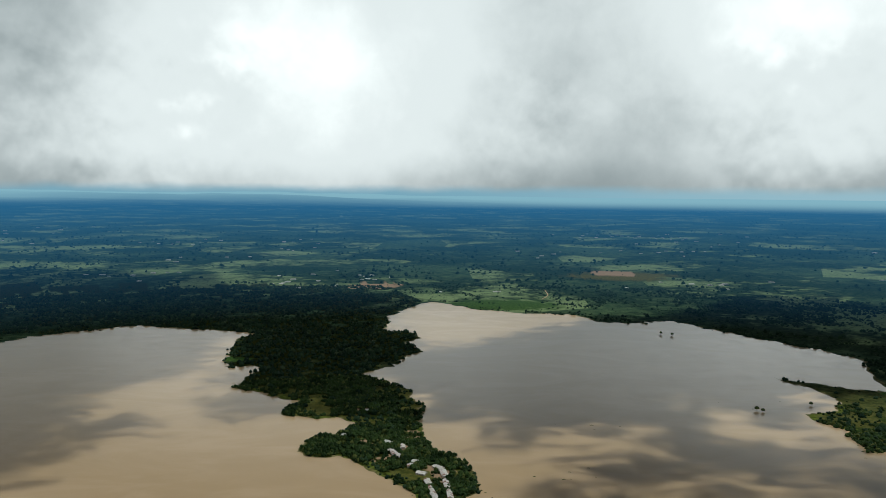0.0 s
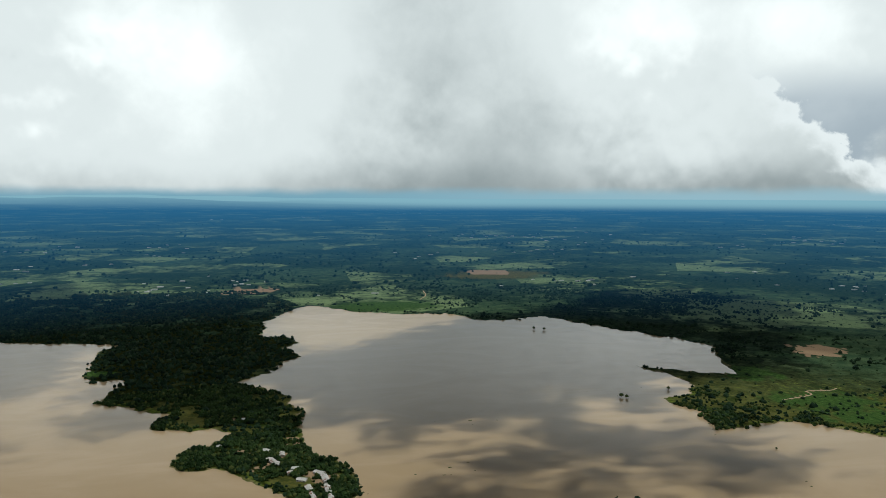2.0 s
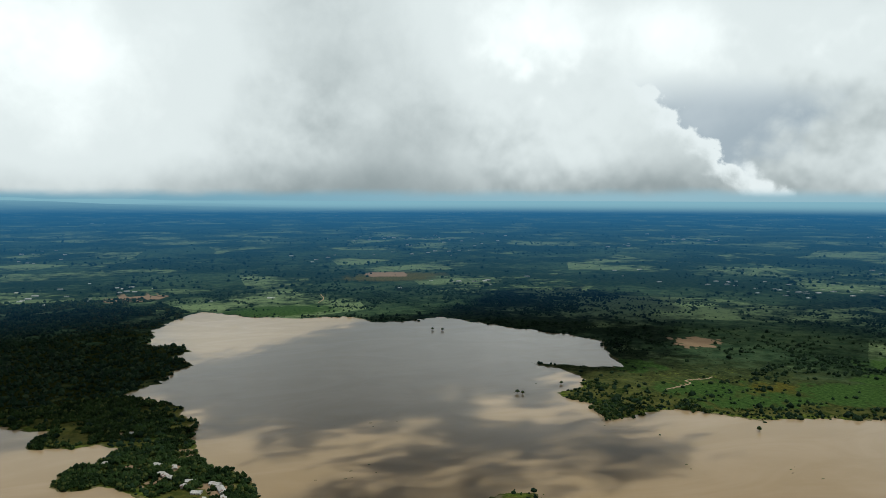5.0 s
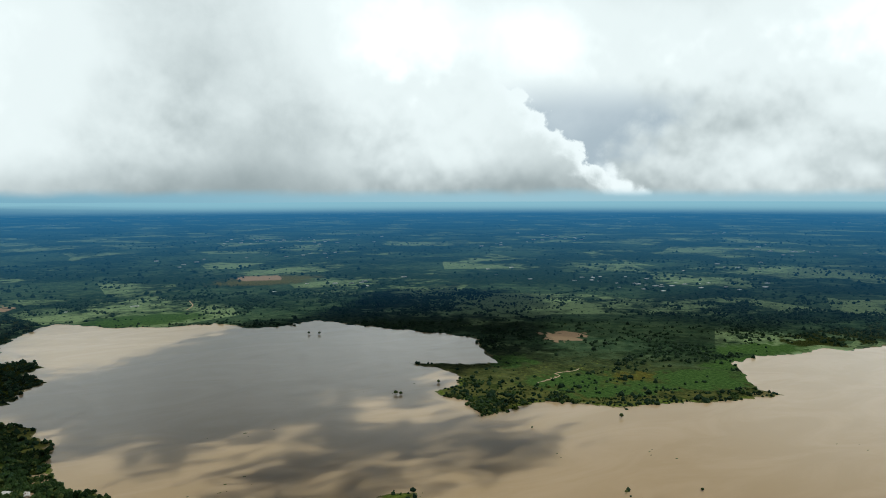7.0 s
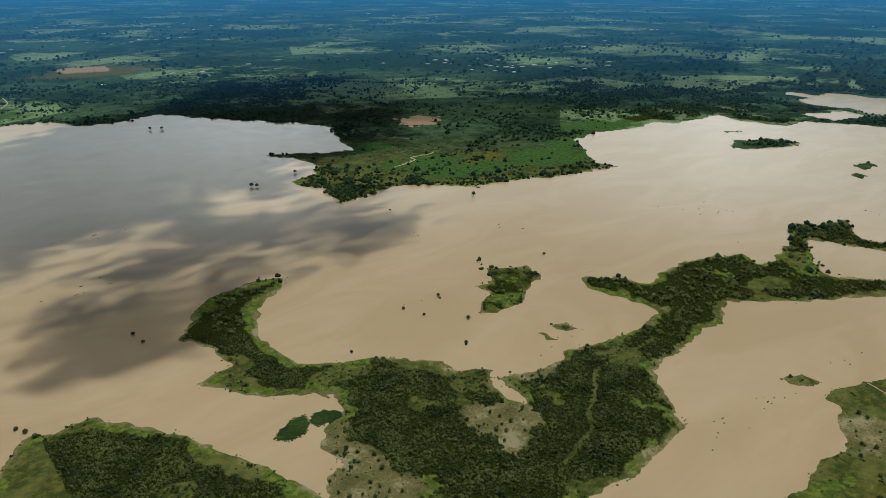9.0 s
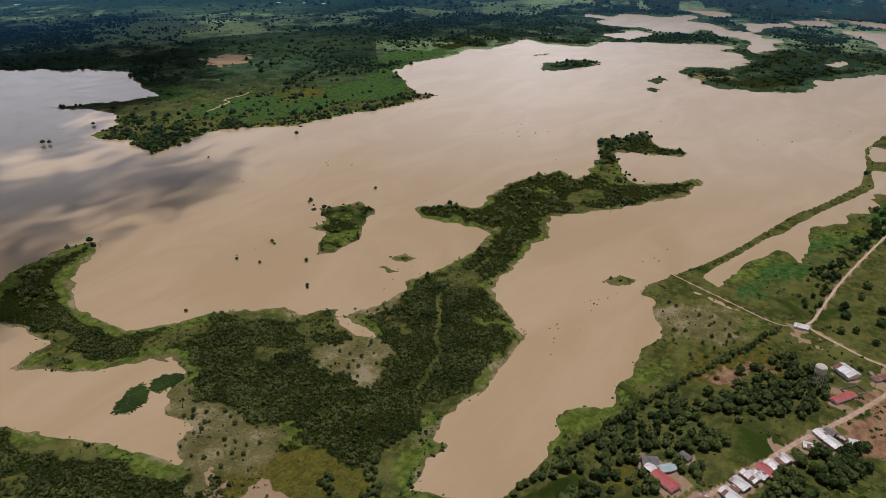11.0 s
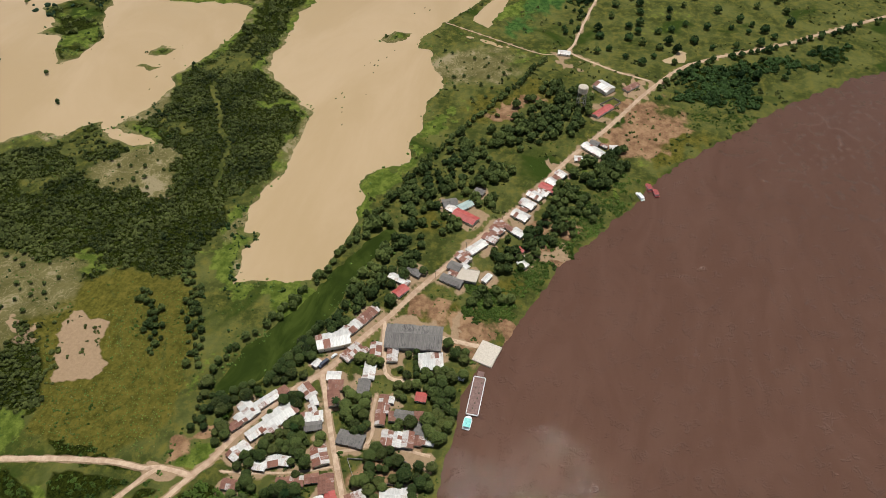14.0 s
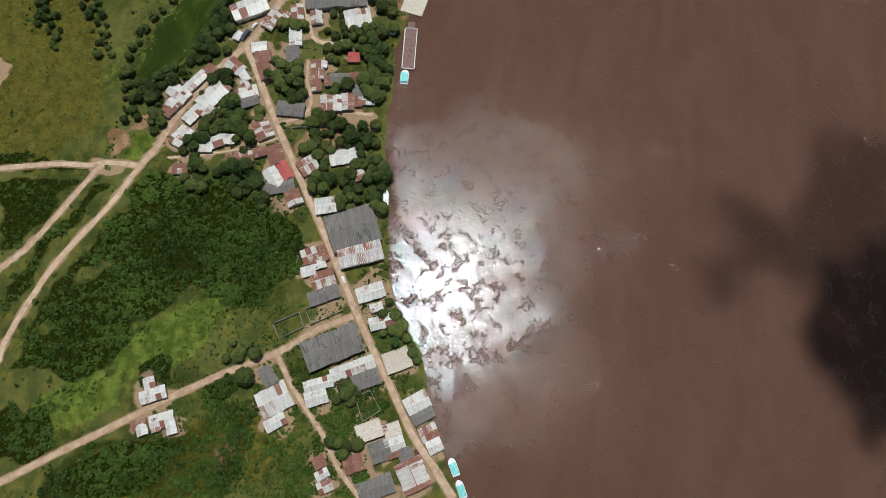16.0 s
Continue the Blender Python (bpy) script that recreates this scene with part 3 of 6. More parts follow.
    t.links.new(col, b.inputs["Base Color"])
    b.inputs["Roughness"].default_value = 0.95
    b.inputs["Specular IOR Level"].default_value = 0.03
    bumped(t, b, calc(t, "MULTIPLY_ADD", calc(t, "MULTIPLY", leafy, wooded), 3.0, calc(t, "MULTIPLY_ADD", tuft, 2.0, fine)), 0.55, 0.8)
    if far:  # the plain towards the horizon, a backdrop whose distance haze is painted as emission
        haze_share = attr(t, "haze").outputs["Fac"]
        haze = node(t, "Emission", {0: mixed(t, ramp01(t, haze_share, 0.82, 0.99), HAZE_NEAR, HAZE_FAR), 1: HAZE_POWER})
        mix = node(t, "MixShader", {0: haze_share, 1: b.outputs[0], 2: haze.outputs[0]})
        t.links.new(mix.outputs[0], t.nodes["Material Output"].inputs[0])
    return m


def water_material(name, dark, light, rough, scale, depth, streak, worms=0.0):
    m, t, b = material(name)
    p = node(t, "NewGeometry").outputs["Position"]
    q = node(t, "Mapping", {0: p, 2: (0, 0, radians(streak[0])), 3: (streak[1], streak[2], 1)}).outputs[0]
    col = mixed(t, ramp01(t, noised(t, q, 1.0, 6, 0.6, 1.2), 0.35, 0.7), dark, light)
    t.links.new(col, b.inputs["Base Color"])
    b.inputs["IOR"].default_value = 1.33
    swell = noised(t, p, scale, 6, 0.62, 1.5)
    patch = ramp01(t, noised(t, p, 0.03, 4, 0.6, 0.5), 0.35, 0.7)
    t.links.new(calc(t, "MULTIPLY_ADD", patch, 0.03 if worms else 0.08, rough - (0.015 if worms else 0.04)), b.inputs["Roughness"])
    ripple = calc(t, "MULTIPLY", swell, calc(t, "MULTIPLY_ADD", patch, *((0.35, 0.55) if worms else (0.8, 0.6))))
    if worms:  # short curling wavelets, in loose strings
        line = calc(t, "ABSOLUTE", calc(t, "SUBTRACT", noised(t, p, 0.16, 3, 0.6, 1.2), 0.5))
        some = calc(t, "MULTIPLY", ramp01(t, noised(t, p, 0.10, 4, 0.65), 0.53, 0.60), ramp01(t, noised(t, p, 0.016, 3), 0.25, 0.55))
        ripple = calc(t, "MULTIPLY_ADD", calc(t, "MULTIPLY", ramp01(t, line, 0.10, 0.0), some), worms, ripple)
    bumped(t, b, ripple, depth, 1.0)
    return m


lake_water = water_material("lake_water", (0.392, 0.276, 0.148), (0.442, 0.316, 0.182), 0.17, 0.5, 0.012, (20, 0.004, 0.009))
lake_water.node_tree.nodes["Principled BSDF"].inputs["Specular IOR Level"].default_value = 0.45
river_water = water_material("river_water", (0.096, 0.049, 0.032), (0.108, 0.057, 0.038), 0.06, 0.42, 0.15,
                             (-35, 0.012, 0.03), 2.5)
canal_water = water_material("canal_water", (0.020, 0.031, 0.004), (0.044, 0.060, 0.009), 0.5, 0.6, 0.02, (30, 0.03, 0.07))
canal_water.node_tree.nodes["Principled BSDF"].inputs["Specular IOR Level"].default_value = 0.04
ground_near, ground_far = ground_material("ground", False), ground_material("distant_plain", True)


def leaf_material(name, dark, light, dry, far=False):
    m, t, b = material(name)
    p = node(t, "NewGeometry")
    isle = p.outputs["Random Per Island"]
    own = node(t, "ObjectInfo").outputs["Random"]
    v = calc(t, "MULTIPLY_ADD", isle, 0.45, calc(t, "MULTIPLY_ADD", calc(t, "FRACT", calc(t, "MULTIPLY", own, 3.7)), 0.35, 0.1))
    grain = noised(t, p.outputs["Position"], 1.9, 4, 0.75)
    stand = noised(t, p.outputs["Position"], 0.025, 4, 0.6)
    v = calc(t, "MULTIPLY_ADD", calc(t, "SUBTRACT", stand, 0.5), 2.2, v)
    v = calc(t, "MULTIPLY_ADD", calc(t, "SUBTRACT", grain, 0.5), 1.9, v, clamp=True)
    col = mixed(t, v, dark, light)
    col = mixed(t, ramp01(t, calc(t, "MULTIPLY_ADD", own, 0.4, isle), 1.12, 1.4), col, dry)
    t.links.new(col, b.inputs["Base Color"])
    b.inputs["Roughness"].default_value = 0.7
    b.inputs["Specular IOR Level"].default_value = 0.06
    bumped(t, b, grain, 0.5, 0.9)
    # far leaves: distance haze mixed over the leaf colour as emission
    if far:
        haze_share = attr(t, "haze").outputs["Fac"]
        haze = node(t, "Emission", {0: mixed(t, ramp01(t, haze_share, 0.82, 0.99), HAZE_NEAR, HAZE_FAR), 1: HAZE_POWER})
        mix = node(t, "MixShader", {0: haze_share, 1: b.outputs[0], 2: haze.outputs[0]})
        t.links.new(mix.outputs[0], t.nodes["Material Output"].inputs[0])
    return m


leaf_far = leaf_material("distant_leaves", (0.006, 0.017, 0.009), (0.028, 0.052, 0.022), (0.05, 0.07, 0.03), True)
leaf_wild = leaf_material("wild_leaves", (0.012, 0.020, 0.006), (0.112, 0.124, 0.032), (0.14, 0.13, 0.04))
leaf_tree = leaf_material("tree_leaves", (0.006, 0.016, 0.004), (0.050, 0.084, 0.022), (0.09, 0.10, 0.025))
leaf_scrub = leaf_material("scrub_leaves", (0.010, 0.022, 0.004), (0.086, 0.130, 0.022), (0.11, 0.125, 0.03))
leaf_grove = leaf_material("shade_tree_leaves", (0.022, 0.036, 0.010), (0.118, 0.140, 0.036), (0.14, 0.14, 0.04))
leaf_weed = leaf_material("weed_leaves", (0.008, 0.018, 0.003), (0.038, 0.062, 0.010), (0.06, 0.08, 0.015))
leaf_pale = leaf_material("reed_leaves", (0.05, 0.09, 0.018), (0.13, 0.19, 0.04), (0.16, 0.15, 0.05))


def plain_material(name, a, b2, scale=1.5, rough=0.8, metal=0.0, depth=0.02, streak=(1, 1, 1), wear=None):
    """Two tones by grain, a little shift from object to object, and stains."""
    m, t, b = material(name)
    p = node(t, "Mapping", {0: node(t, "TexCoord").outputs["Object"], 3: streak}).outputs[0]
    own = node(t, "ObjectInfo").outputs["Random"]
    grain = noised(t, p, scale, 6, 0.65)
    v = calc(t, "MULTIPLY_ADD", calc(t, "SUBTRACT", own, 0.5), 0.5, ramp01(t, grain, 0.3, 0.7), clamp=True)
    col = mixed(t, v, a, b2)
    if wear:
        seed = calc(t, "MULTIPLY_ADD", own, 37.0, 0.0)
        shift = node(t, "VectorMath", {0: p, 1: node(t, "CombineXYZ", {0: seed, 1: seed}).outputs[0]}).outputs[0]
        spots = calc(t, "MULTIPLY_ADD", own, wear[1], noised(t, shift, wear[2], 5, 0.7))
        col = mixed(t, ramp01(t, spots, wear[3], wear[3] + 0.16), col, wear[0])
    t.links.new(col, b.inputs["Base Color"])
    b.inputs["Roughness"].default_value, b.inputs["Metallic"].default_value = rough, metal
    bumped(t, b, grain, depth, 0.6)
    return m


rust = (0.20, 0.072, 0.038)
sheet_kinds = {
    "w": plain_material("bright_zinc", (0.42, 0.39, 0.355), (0.70, 0.665, 0.61), 2.0, 0.5, 0.15, wear=((0.30, 0.19, 0.13), 0.30, 1.0, 0.74)),
    "m": plain_material("patched_zinc", (0.38, 0.33, 0.29), (0.66, 0.62, 0.58), 2.0, 0.6, 0.1, wear=(rust, 0.45, 1.4, 0.66)),
    "g": plain_material("grey_fibre_cement", (0.115, 0.10, 0.088), (0.20, 0.178, 0.158), 2.0, 0.85,
                        wear=((0.05, 0.045, 0.04), 0.2, 1.5, 0.66)),
    "r": plain_material("rusted_zinc", (0.14, 0.055, 0.036), (0.26, 0.12, 0.075), 2.0, 0.8,
                        wear=((0.42, 0.36, 0.32), 0.25, 1.2, 0.74)),
    "d": plain_material("red_painted_zinc", (0.30, 0.045, 0.035), (0.44, 0.09, 0.07), 2.0, 0.6,
                        wear=((0.5, 0.38, 0.34), 0.2, 1.2, 0.82)),
    "t": plain_material("green_grey_zinc", (0.24, 0.31, 0.28), (0.40, 0.47, 0.43), 2.0, 0.6),
    "s": plain_material("striped_zinc", (0.26, 0.22, 0.2), (0.72, 0.68, 0.64), 2.0, 0.6, wear=(rust, 0.5, 1.0, 0.85)),
    "c": plain_material("cast_concrete", (0.44, 0.37, 0.29), (0.60, 0.52, 0.42), 0.8, 0.9,
                        wear=((0.25, 0.21, 0.17), 0.15, 0.7, 0.7))}
wall_paint = plain_material("limewashed_wall", (0.50, 0.44, 0.36), (0.72, 0.66, 0.56), 1.0, 0.9,
                            wear=((0.28, 0.2, 0.14), 0.2, 0.8, 0.7))
block_wall = plain_material("block_wall", (0.24, 0.21, 0.19), (0.36, 0.32, 0.28), 1.0, 0.9)
wood_dark = plain_material("dark_wood", (0.06, 0.04, 0.025), (0.14, 0.09, 0.055), 3.0, 0.8, streak=(1, 1, 0.2))
bark = plain_material("bark", (0.07, 0.05, 0.035), (0.16, 0.12, 0.085), 3.0, 0.9, streak=(1, 1, 0.3))
pane = plain_material("window_dark", (0.015, 0.017, 0.02), (0.04, 0.045, 0.05), 1.0, 0.2)
earth_road = plain_material("earth_road", (0.37, 0.238, 0.150), (0.54, 0.388, 0.262), 0.25, 0.95,
                            wear=((0.30, 0.20, 0.125), 0.0, 0.12, 0.55))
steel_rust = plain_material("rusty_steel", (0.13, 0.07, 0.055), (0.22, 0.13, 0.105), 0.8, 0.7, 0.2)
steel_pale = plain_material("pale_paint", (0.55, 0.54, 0.52), (0.74, 0.73, 0.71), 1.5, 0.5)
teal_paint = plain_material("teal_paint", (0.10, 0.42, 0.38), (0.22, 0.58, 0.53), 1.0, 0.5)
red_paint = plain_material("red_paint", (0.20, 0.025, 0.02), (0.32, 0.05, 0.04), 1.0, 0.5)
dark_paint = plain_material("dark_blue_paint", (0.015, 0.02, 0.04), (0.04, 0.05, 0.08), 1.0, 0.4)
rubber = plain_material("rubber", (0.012, 0.012, 0.012), (0.03, 0.03, 0.03), 2.0, 0.8)

# ---- lie of the land ----


def value_noise(x, y, size, seed=0):
    """Smooth noise from 0 to 1 with cells of that size in metres."""
    x, y = np.asarray(x, float) / size, np.asarray(y, float) / size
    i, j = np.floor(x), np.floor(y)
    u, v = x - i, y - j
    u, v = u * u * (3 - 2 * u), v * v * (3 - 2 * v)

    def corner(a, b):
        s = np.sin((a * 127.1 + b * 311.7) % 6283.0 + seed * 74.7) * 43758.5453
        return s - np.floor(s)
    low = corner(i, j) * (1 - u) + corner(i + 1, j) * u
    top = corner(i, j + 1) * (1 - u) + corner(i + 1, j + 1) * u
    return low * (1 - v) + top * v


def rough_noise(x, y, size, seed=0):
    return (value_noise(x, y, size, seed) * 4 + value_noise(x, y, size / 2.3, seed + 1) * 2 + value_noise(x, y, size / 5.1, seed + 2)) / 7


def smooth(v, lo, hi):
    u = np.clip((v - lo) / (hi - lo), 0, 1)
    return u * u * (3 - 2 * u)


def inside_by(outline, x, y):
    """Metres inside a closed outline; negative outside."""
    pts = np.array(outline, float)
    near, odd = np.full(x.shape, 1e18), np.zeros(x.shape, bool)
    for (ax, ay), (bx, by) in zip(pts, np.roll(pts, -1, 0)):
        dx, dy = bx - ax, by - ay
        k = np.clip(((x - ax) * dx + (y - ay) * dy) / (dx * dx + dy * dy + 1e-9), 0, 1)
        np.minimum(near, (x - ax - k * dx) ** 2 + (y - ay - k * dy) ** 2, out=near)
        if dy:
            odd ^= ((ay > y) != (by > y)) & (x < ax + (y - ay) * dx / dy)
    near = np.sqrt(near)
    return np.where(odd, near, -near)


def line_gap(line, x, y):
    """Metres from a polyline."""
    near = np.full(np.shape(x), 1e18)
    for (ax, ay), (bx, by) in zip(line[:-1], line[1:]):
        dx, dy = bx - ax, by - ay
        k = np.clip(((x - ax) * dx + (y - ay) * dy) / (dx * dx + dy * dy + 1e-9), 0, 1)
        near = np.minimum(near, (x - ax - k * dx) ** 2 + (y - ay - k * dy) ** 2)
    return np.sqrt(near)


def blobs(spots, x, y):
    """Greatest weight of soft ellipses (x, y, half length, half width, turn)."""
    out = np.zeros(np.shape(x))
    wide = np.clip(np.hypot(x, y) * 0.05, 8, 70)
    x, y = (x + wide * (rough_noise(x, y, 22, 81) - 0.5) + wide * (rough_noise(x, y, 9, 83) - 0.5),
            y + wide * (rough_noise(x, y, 22, 85) - 0.5) + wide * (rough_noise(x, y, 9, 87) - 0.5))
    for bx, by, a, b, turn in spots:
        c, s = math.cos(radians(turn)), math.sin(radians(turn))
        u, v = ((x - bx) * c + (y - by) * s) / a, ((y - by) * c - (x - bx) * s) / b
        out = np.maximum(out, 1.5 - np.sqrt(u * u + v * v))
    return np.clip(out, 0, 1)


def build_cloud(outline, step, deep, mat, label):
    """A low cloud with a flat base and a heaped top, over the sunward side of the shade that it throws."""
    pts = np.array(outline, float)
    pad = step * 5
    gx = np.arange(pts[:, 0].min() - pad, pts[:, 0].max() + pad, step)
    gy = np.arange(pts[:, 1].min() - pad, pts[:, 1].max() + pad, step)
    x, y = (g.ravel() for g in np.meshgrid(gx, gy))
    d = inside_by(outline, x, y)
    swell = smooth(d, -pad, deep * 1.5)
    top = CLOUD_HEIGHT + deep * swell * (0.35 + 0.9 * rough_noise(x, y, deep * 1.4, 111))
    low = CLOUD_HEIGHT - 0.12 * deep * swell * rough_noise(x, y, deep, 113)
    shift, n = CLOUD_HEIGHT / math.tan(radians(SUN_HEIGHT)), len(x)
    m = len(gx)
    a = np.arange(n - m)
    a = a[(a % m != m - 1)]
    a = a[d[a] > -pad]
    up = np.stack([a, a + 1, a + m + 1, a + m], 1)
    verts = np.concatenate([np.stack([x + shift, y, top], 1), np.stack([x + shift, y, low], 1)])
    me = fast_mesh("cloud", verts, np.concatenate([up, up[:, ::-1] + n]), True)
    me.attributes.new("depth", "FLOAT", "POINT").data.foreach_set("value", np.concatenate([d, d]).astype(np.float32))
    me.materials.append(mat)
    return tagged(new("cloud", me), label, "cloud", "clouds over the lake")


FAR = 60000
LAND_NORTH = (NW_SHORE + PENINSULA_WEST + [(-5, 820), (0, 765)] + PENINSULA_EAST[::-1] + NORTH_SHORE + SPIT + MARSH_SHORE
              + [(2250, -20), (2400, -400), (FAR, -400), (FAR, FAR), (-FAR, FAR), (-FAR, 300), (-2600, 500), (-1900, 1300)])
LAND_SOUTH = ([(2600, -40), (1900, -30)] + LEVEE[::-1] + STRAIT_SHORE[::-1] + WOODED_SPIT_EAST[::-1] + WOODED_SPIT_CAPE[::-1] + WOODED_SPIT_NORTH[::-1]
              + WOODED_SPIT_WEST + SOUTH_SHORE
              + [(20, 600), (-40, 500), (-240, 360), (-600, 260), (-1500, 0), (-FAR, -300), (-FAR, -20000), (-3000, -1500),
                 (-900, -520), (-300, -190), (-80, -75)]
              + RIVER_BANK[::-1] + [(880, -470), (1250, -850), (2000, -1500), (FAR, -30000), (FAR, -40)])
LAND_EAST = [(-FAR, -30000), (-3000, -1950), (-900, -900), (-300, -500), (0, -330), (120, -296), (230, -292), (320, -302),
             (560, -420), (850, -720), (1200, -1180), (1950, -1900), (FAR, -33000), (FAR, -FAR), (-FAR, -FAR)]
WATERS = PONDS + FIELD_PONDS + MARSH_PONDS


def shore(x, y):
    """Metres from the water's edge: positive on land, negative on water."""
    r = np.hypot(x, y)
    wide = np.clip(r * 0.0105 - 1.0, 1.5, 16)
    wide = wide * (0.12 + 0.88 * smooth(line_gap(LEVEE, x, y), 6, 70))
    wx = x + wide * (rough_noise(x, y, 14, 3) - 0.5) * 2 + wide * 1.5 * (rough_noise(x, y, 55, 5) - 0.5)
    wy = y + wide * (rough_noise(x, y, 14, 7) - 0.5) * 2 + wide * 1.5 * (rough_noise(x, y, 55, 9) - 0.5)
    small = np.minimum(3.5, wide)
    wx, wy = wx + small * (rough_noise(x, y, 8, 13) - 0.5) * 2, wy + small * (rough_noise(x, y, 8, 15) - 0.5) * 2
    d = np.maximum(inside_by(LAND_NORTH, wx, wy), inside_by(LAND_SOUTH, wx, wy))
    d = np.maximum(d, inside_by(LAND_EAST, wx, wy))
    for o in ISLETS + [ISLET_LONG]:
        d = np.maximum(d, inside_by(o, wx, wy))
    for o in WATERS:
        d = np.minimum(d, -inside_by(o, wx, wy))
    # flooded marsh beyond the lake: fingers of water between reed beds
    marsh = smooth(x, 1650, 1950) * smooth(y, -150, 50) * (1 - smooth(y, 1050, 1500)) * (r < 2950)
    d = np.minimum(d, np.where(marsh > 0, (rough_noise(x * 0.8 + y * 0.5, y * 0.9 - x * 0.35, 210, 101) - 0.62 * marsh + 0.20) * 260, 1e4))
    for line in (LEVEE, LEVEE_FOOT):
        d = np.maximum(d, 4.2 - line_gap(line, wx, wy))
    return d


def height(x, y, d):
    swell = rough_noise(x, y, 90, 11) * 1.4 * smooth(d, 15, 90)
    return np.where(d > 0, np.minimum(d * 0.14, 0.8) + swell, np.maximum(d * 0.2, -2.0))


# cover of the ground: soft ellipses (x, y, half length, half width, turn)
LUSH = [(313, 234, 26, 12, 60), (301, 178, 22, 14, 20), (537, 273, 26, 7, 100), (548, 124, 34, 9, 150), (440, 152, 24, 9, 160),
        (685, 76, 26, 10, 120), (815, 84, 60, 16, 150), (948, 25, 80, 22, 150), (615, 585, 48, 24, 65), (899, 421, 24, 10, 0), (985, 332, 26, 10, 120),
        (150, 359, 22, 8, 110), (7, 184, 32, 12, 120), (45, 140, 32, 14, 120), (60, 125, 20, 12, 120), (112, 262, 14, 12, 0), (326, 242, 22, 14, 30), (590, 317, 15, 7, 60), (556, 283, 15, 7, 70), (522, 257, 15, 7, 90), (475, 243, 15, 7, 20), (433, 243, 15, 7, 20), (395, 243, 15, 7, 30), (290, 337, 16, 9, 40), (163, 179, 9, 6, 120), (497, -33, 7, 5, 0), (488, -47, 7, 5, 0), (448, 154, 20, 8, 150), (484, 136, 20, 8, 150), (541, 127, 20, 8, 150), (410, 158, 20, 8, 150), (376, 162, 20, 8, 150), (148, 308, 16, 14, 0)]
LUSH_FAR = [(1590, 1165, 95, 50, 20), (230, 2440, 190, 110, 0), (942, 1381, 60, 60, 0), (1000, 1060, 130, 40, 170), (1190, 1010, 130, 45, 165), (1590, 1170, 150, 60, 160),
            (1400, 1100, 90, 45, 10), (-470, 1640, 40, 60, 0), (960, 1170, 110, 60, 170), (1230, 1060, 110, 50, 170), (830, 60, 55, 14, 155), (925, 34, 60, 14, 155), (751, 83, 26, 12, 160), (1110, -20, 70, 14, 165)]
PASTURE = [(1290, 10, 60, 18, 0), (1010, -80, 90, 40, 160), (840, -80, 90, 55, 160), (960, -150, 150, 70, 160), (1250, -40, 90, 24, 160),
           (1120, -120, 110, 50, 150), (520, -70, 14, 9, 140), (420, 470, 45, 7, 135), (160, 555, 60, 9, 125), (860, 1120, 90, 30, 160), (1000, 1180, 260, 170, 170)]
MARSH_WOOD = [(1330, -105, 170, 36, 165), (1200, -72, 90, 16, 160), (1520, -150, 130, 60, 165), (1010, -14, 40, 8, 160), (880, 12, 60, 6, 165), (1750, -120, 140, 70, 0), (690, -155, 45, 14, 128), (765, -238, 60, 16, 128), (655, -105, 20, 9, 140), (705, -128, 34, 16, 120), (668, -150, 40, 26, 125), (722, -172, 30, 22, 120)]
SOIL = [(575, -74, 50, 24, 150), (612, -66, 30, 18, 150), (196, 56, 14, 12, 0), (-10, 92, 9, 7, 0), (175, 70, 12, 14, 0), (312, 68, 14, 9, 0), (590, 60, 30, 12, 150), (292, 38, 16, 9, 20), (308, 45, 12, 8, 40), (318, 80, 12, 8, 150), (168, 191, 8, 6, 0), (180, 180, 8, 4, 140), (423, 13, 11, 7, 120), (414, 4, 11, 7, 120), (399, -5, 11, 7, 120), (390, -14, 11, 7, 120), (431, -11, 11, 7, 120), (426, -21, 11, 7, 120), (306, 30, 8, 6, 30), (311, 19, 8, 6, 30), (306, 14, 8, 6, 30), (295, 43, 8, 6, 30)]
MUDDY = [(412, 372, 46, 24, 130), (254, 405, 52, 34, 100), (262, 360, 26, 30, 80), (395, 345, 30, 20, 30), (655, 118, 58, 34, 120), (222, 370, 30, 12, 60), (715, 410, 22, 12, 150),
         (640, 410, 60, 6, 165), (470, 240, 50, 6, 0), (380, 245, 40, 6, 170), (1240, 905, 45, 18, 160), (265, 455, 16, 12, 0),
         (490, 412, 40, 10, 150), (570, 430, 30, 7, 170), (1800, 420, 60, 40, 160)]
DRYISH = [(240, 268, 50, 26, 20), (200, 240, 30, 26, 20), (587, 72, 40, 22, 150), (610, 52, 45, 16, 150), (-5, 80, 26, 18, 120),
          (-19, 122, 40, 22, 120), (270, 300, 30, 22, 0), (405, 95, 14, 12, 0), (1100, 1120, 60, 40, 0), (850, 3300, 260, 160, 0),
          (575, -82, 40, 22, 150), (560, -105, 40, 12, 150), (350, 25, 20, 12, 150), (310, 65, 16, 9, 150)]
BARES = [(150, 196, 14, 7, 90), (-290, 2900, 110, 75, 20), (820, 3400, 120, 70, 0), (1250, 1560, 70, 55, 30), (395, -8, 22, 7, 130),
         (300, 46, 20, 4, 10), (225, 352, 24, 6, 60), (690, 15, 20, 6, 90), (425, 62, 13, 7, 70),
         (206, 78, 14, 5, 90), (196, 45, 12, 6, 90), (660, -66, 20, 7, 140), (-5, 965, 22, 12, 100),
         (-120, 1090, 18, 8, 0), (-60, 1045, 16, 10, 0), (10, 880, 14, 9, 90), (-90, 1010, 14, 8, 0), (-40, 1120, 12, 10, 0), (-150, 1260, 16, 9, 0), (505, 5, 10, 4, 60)]
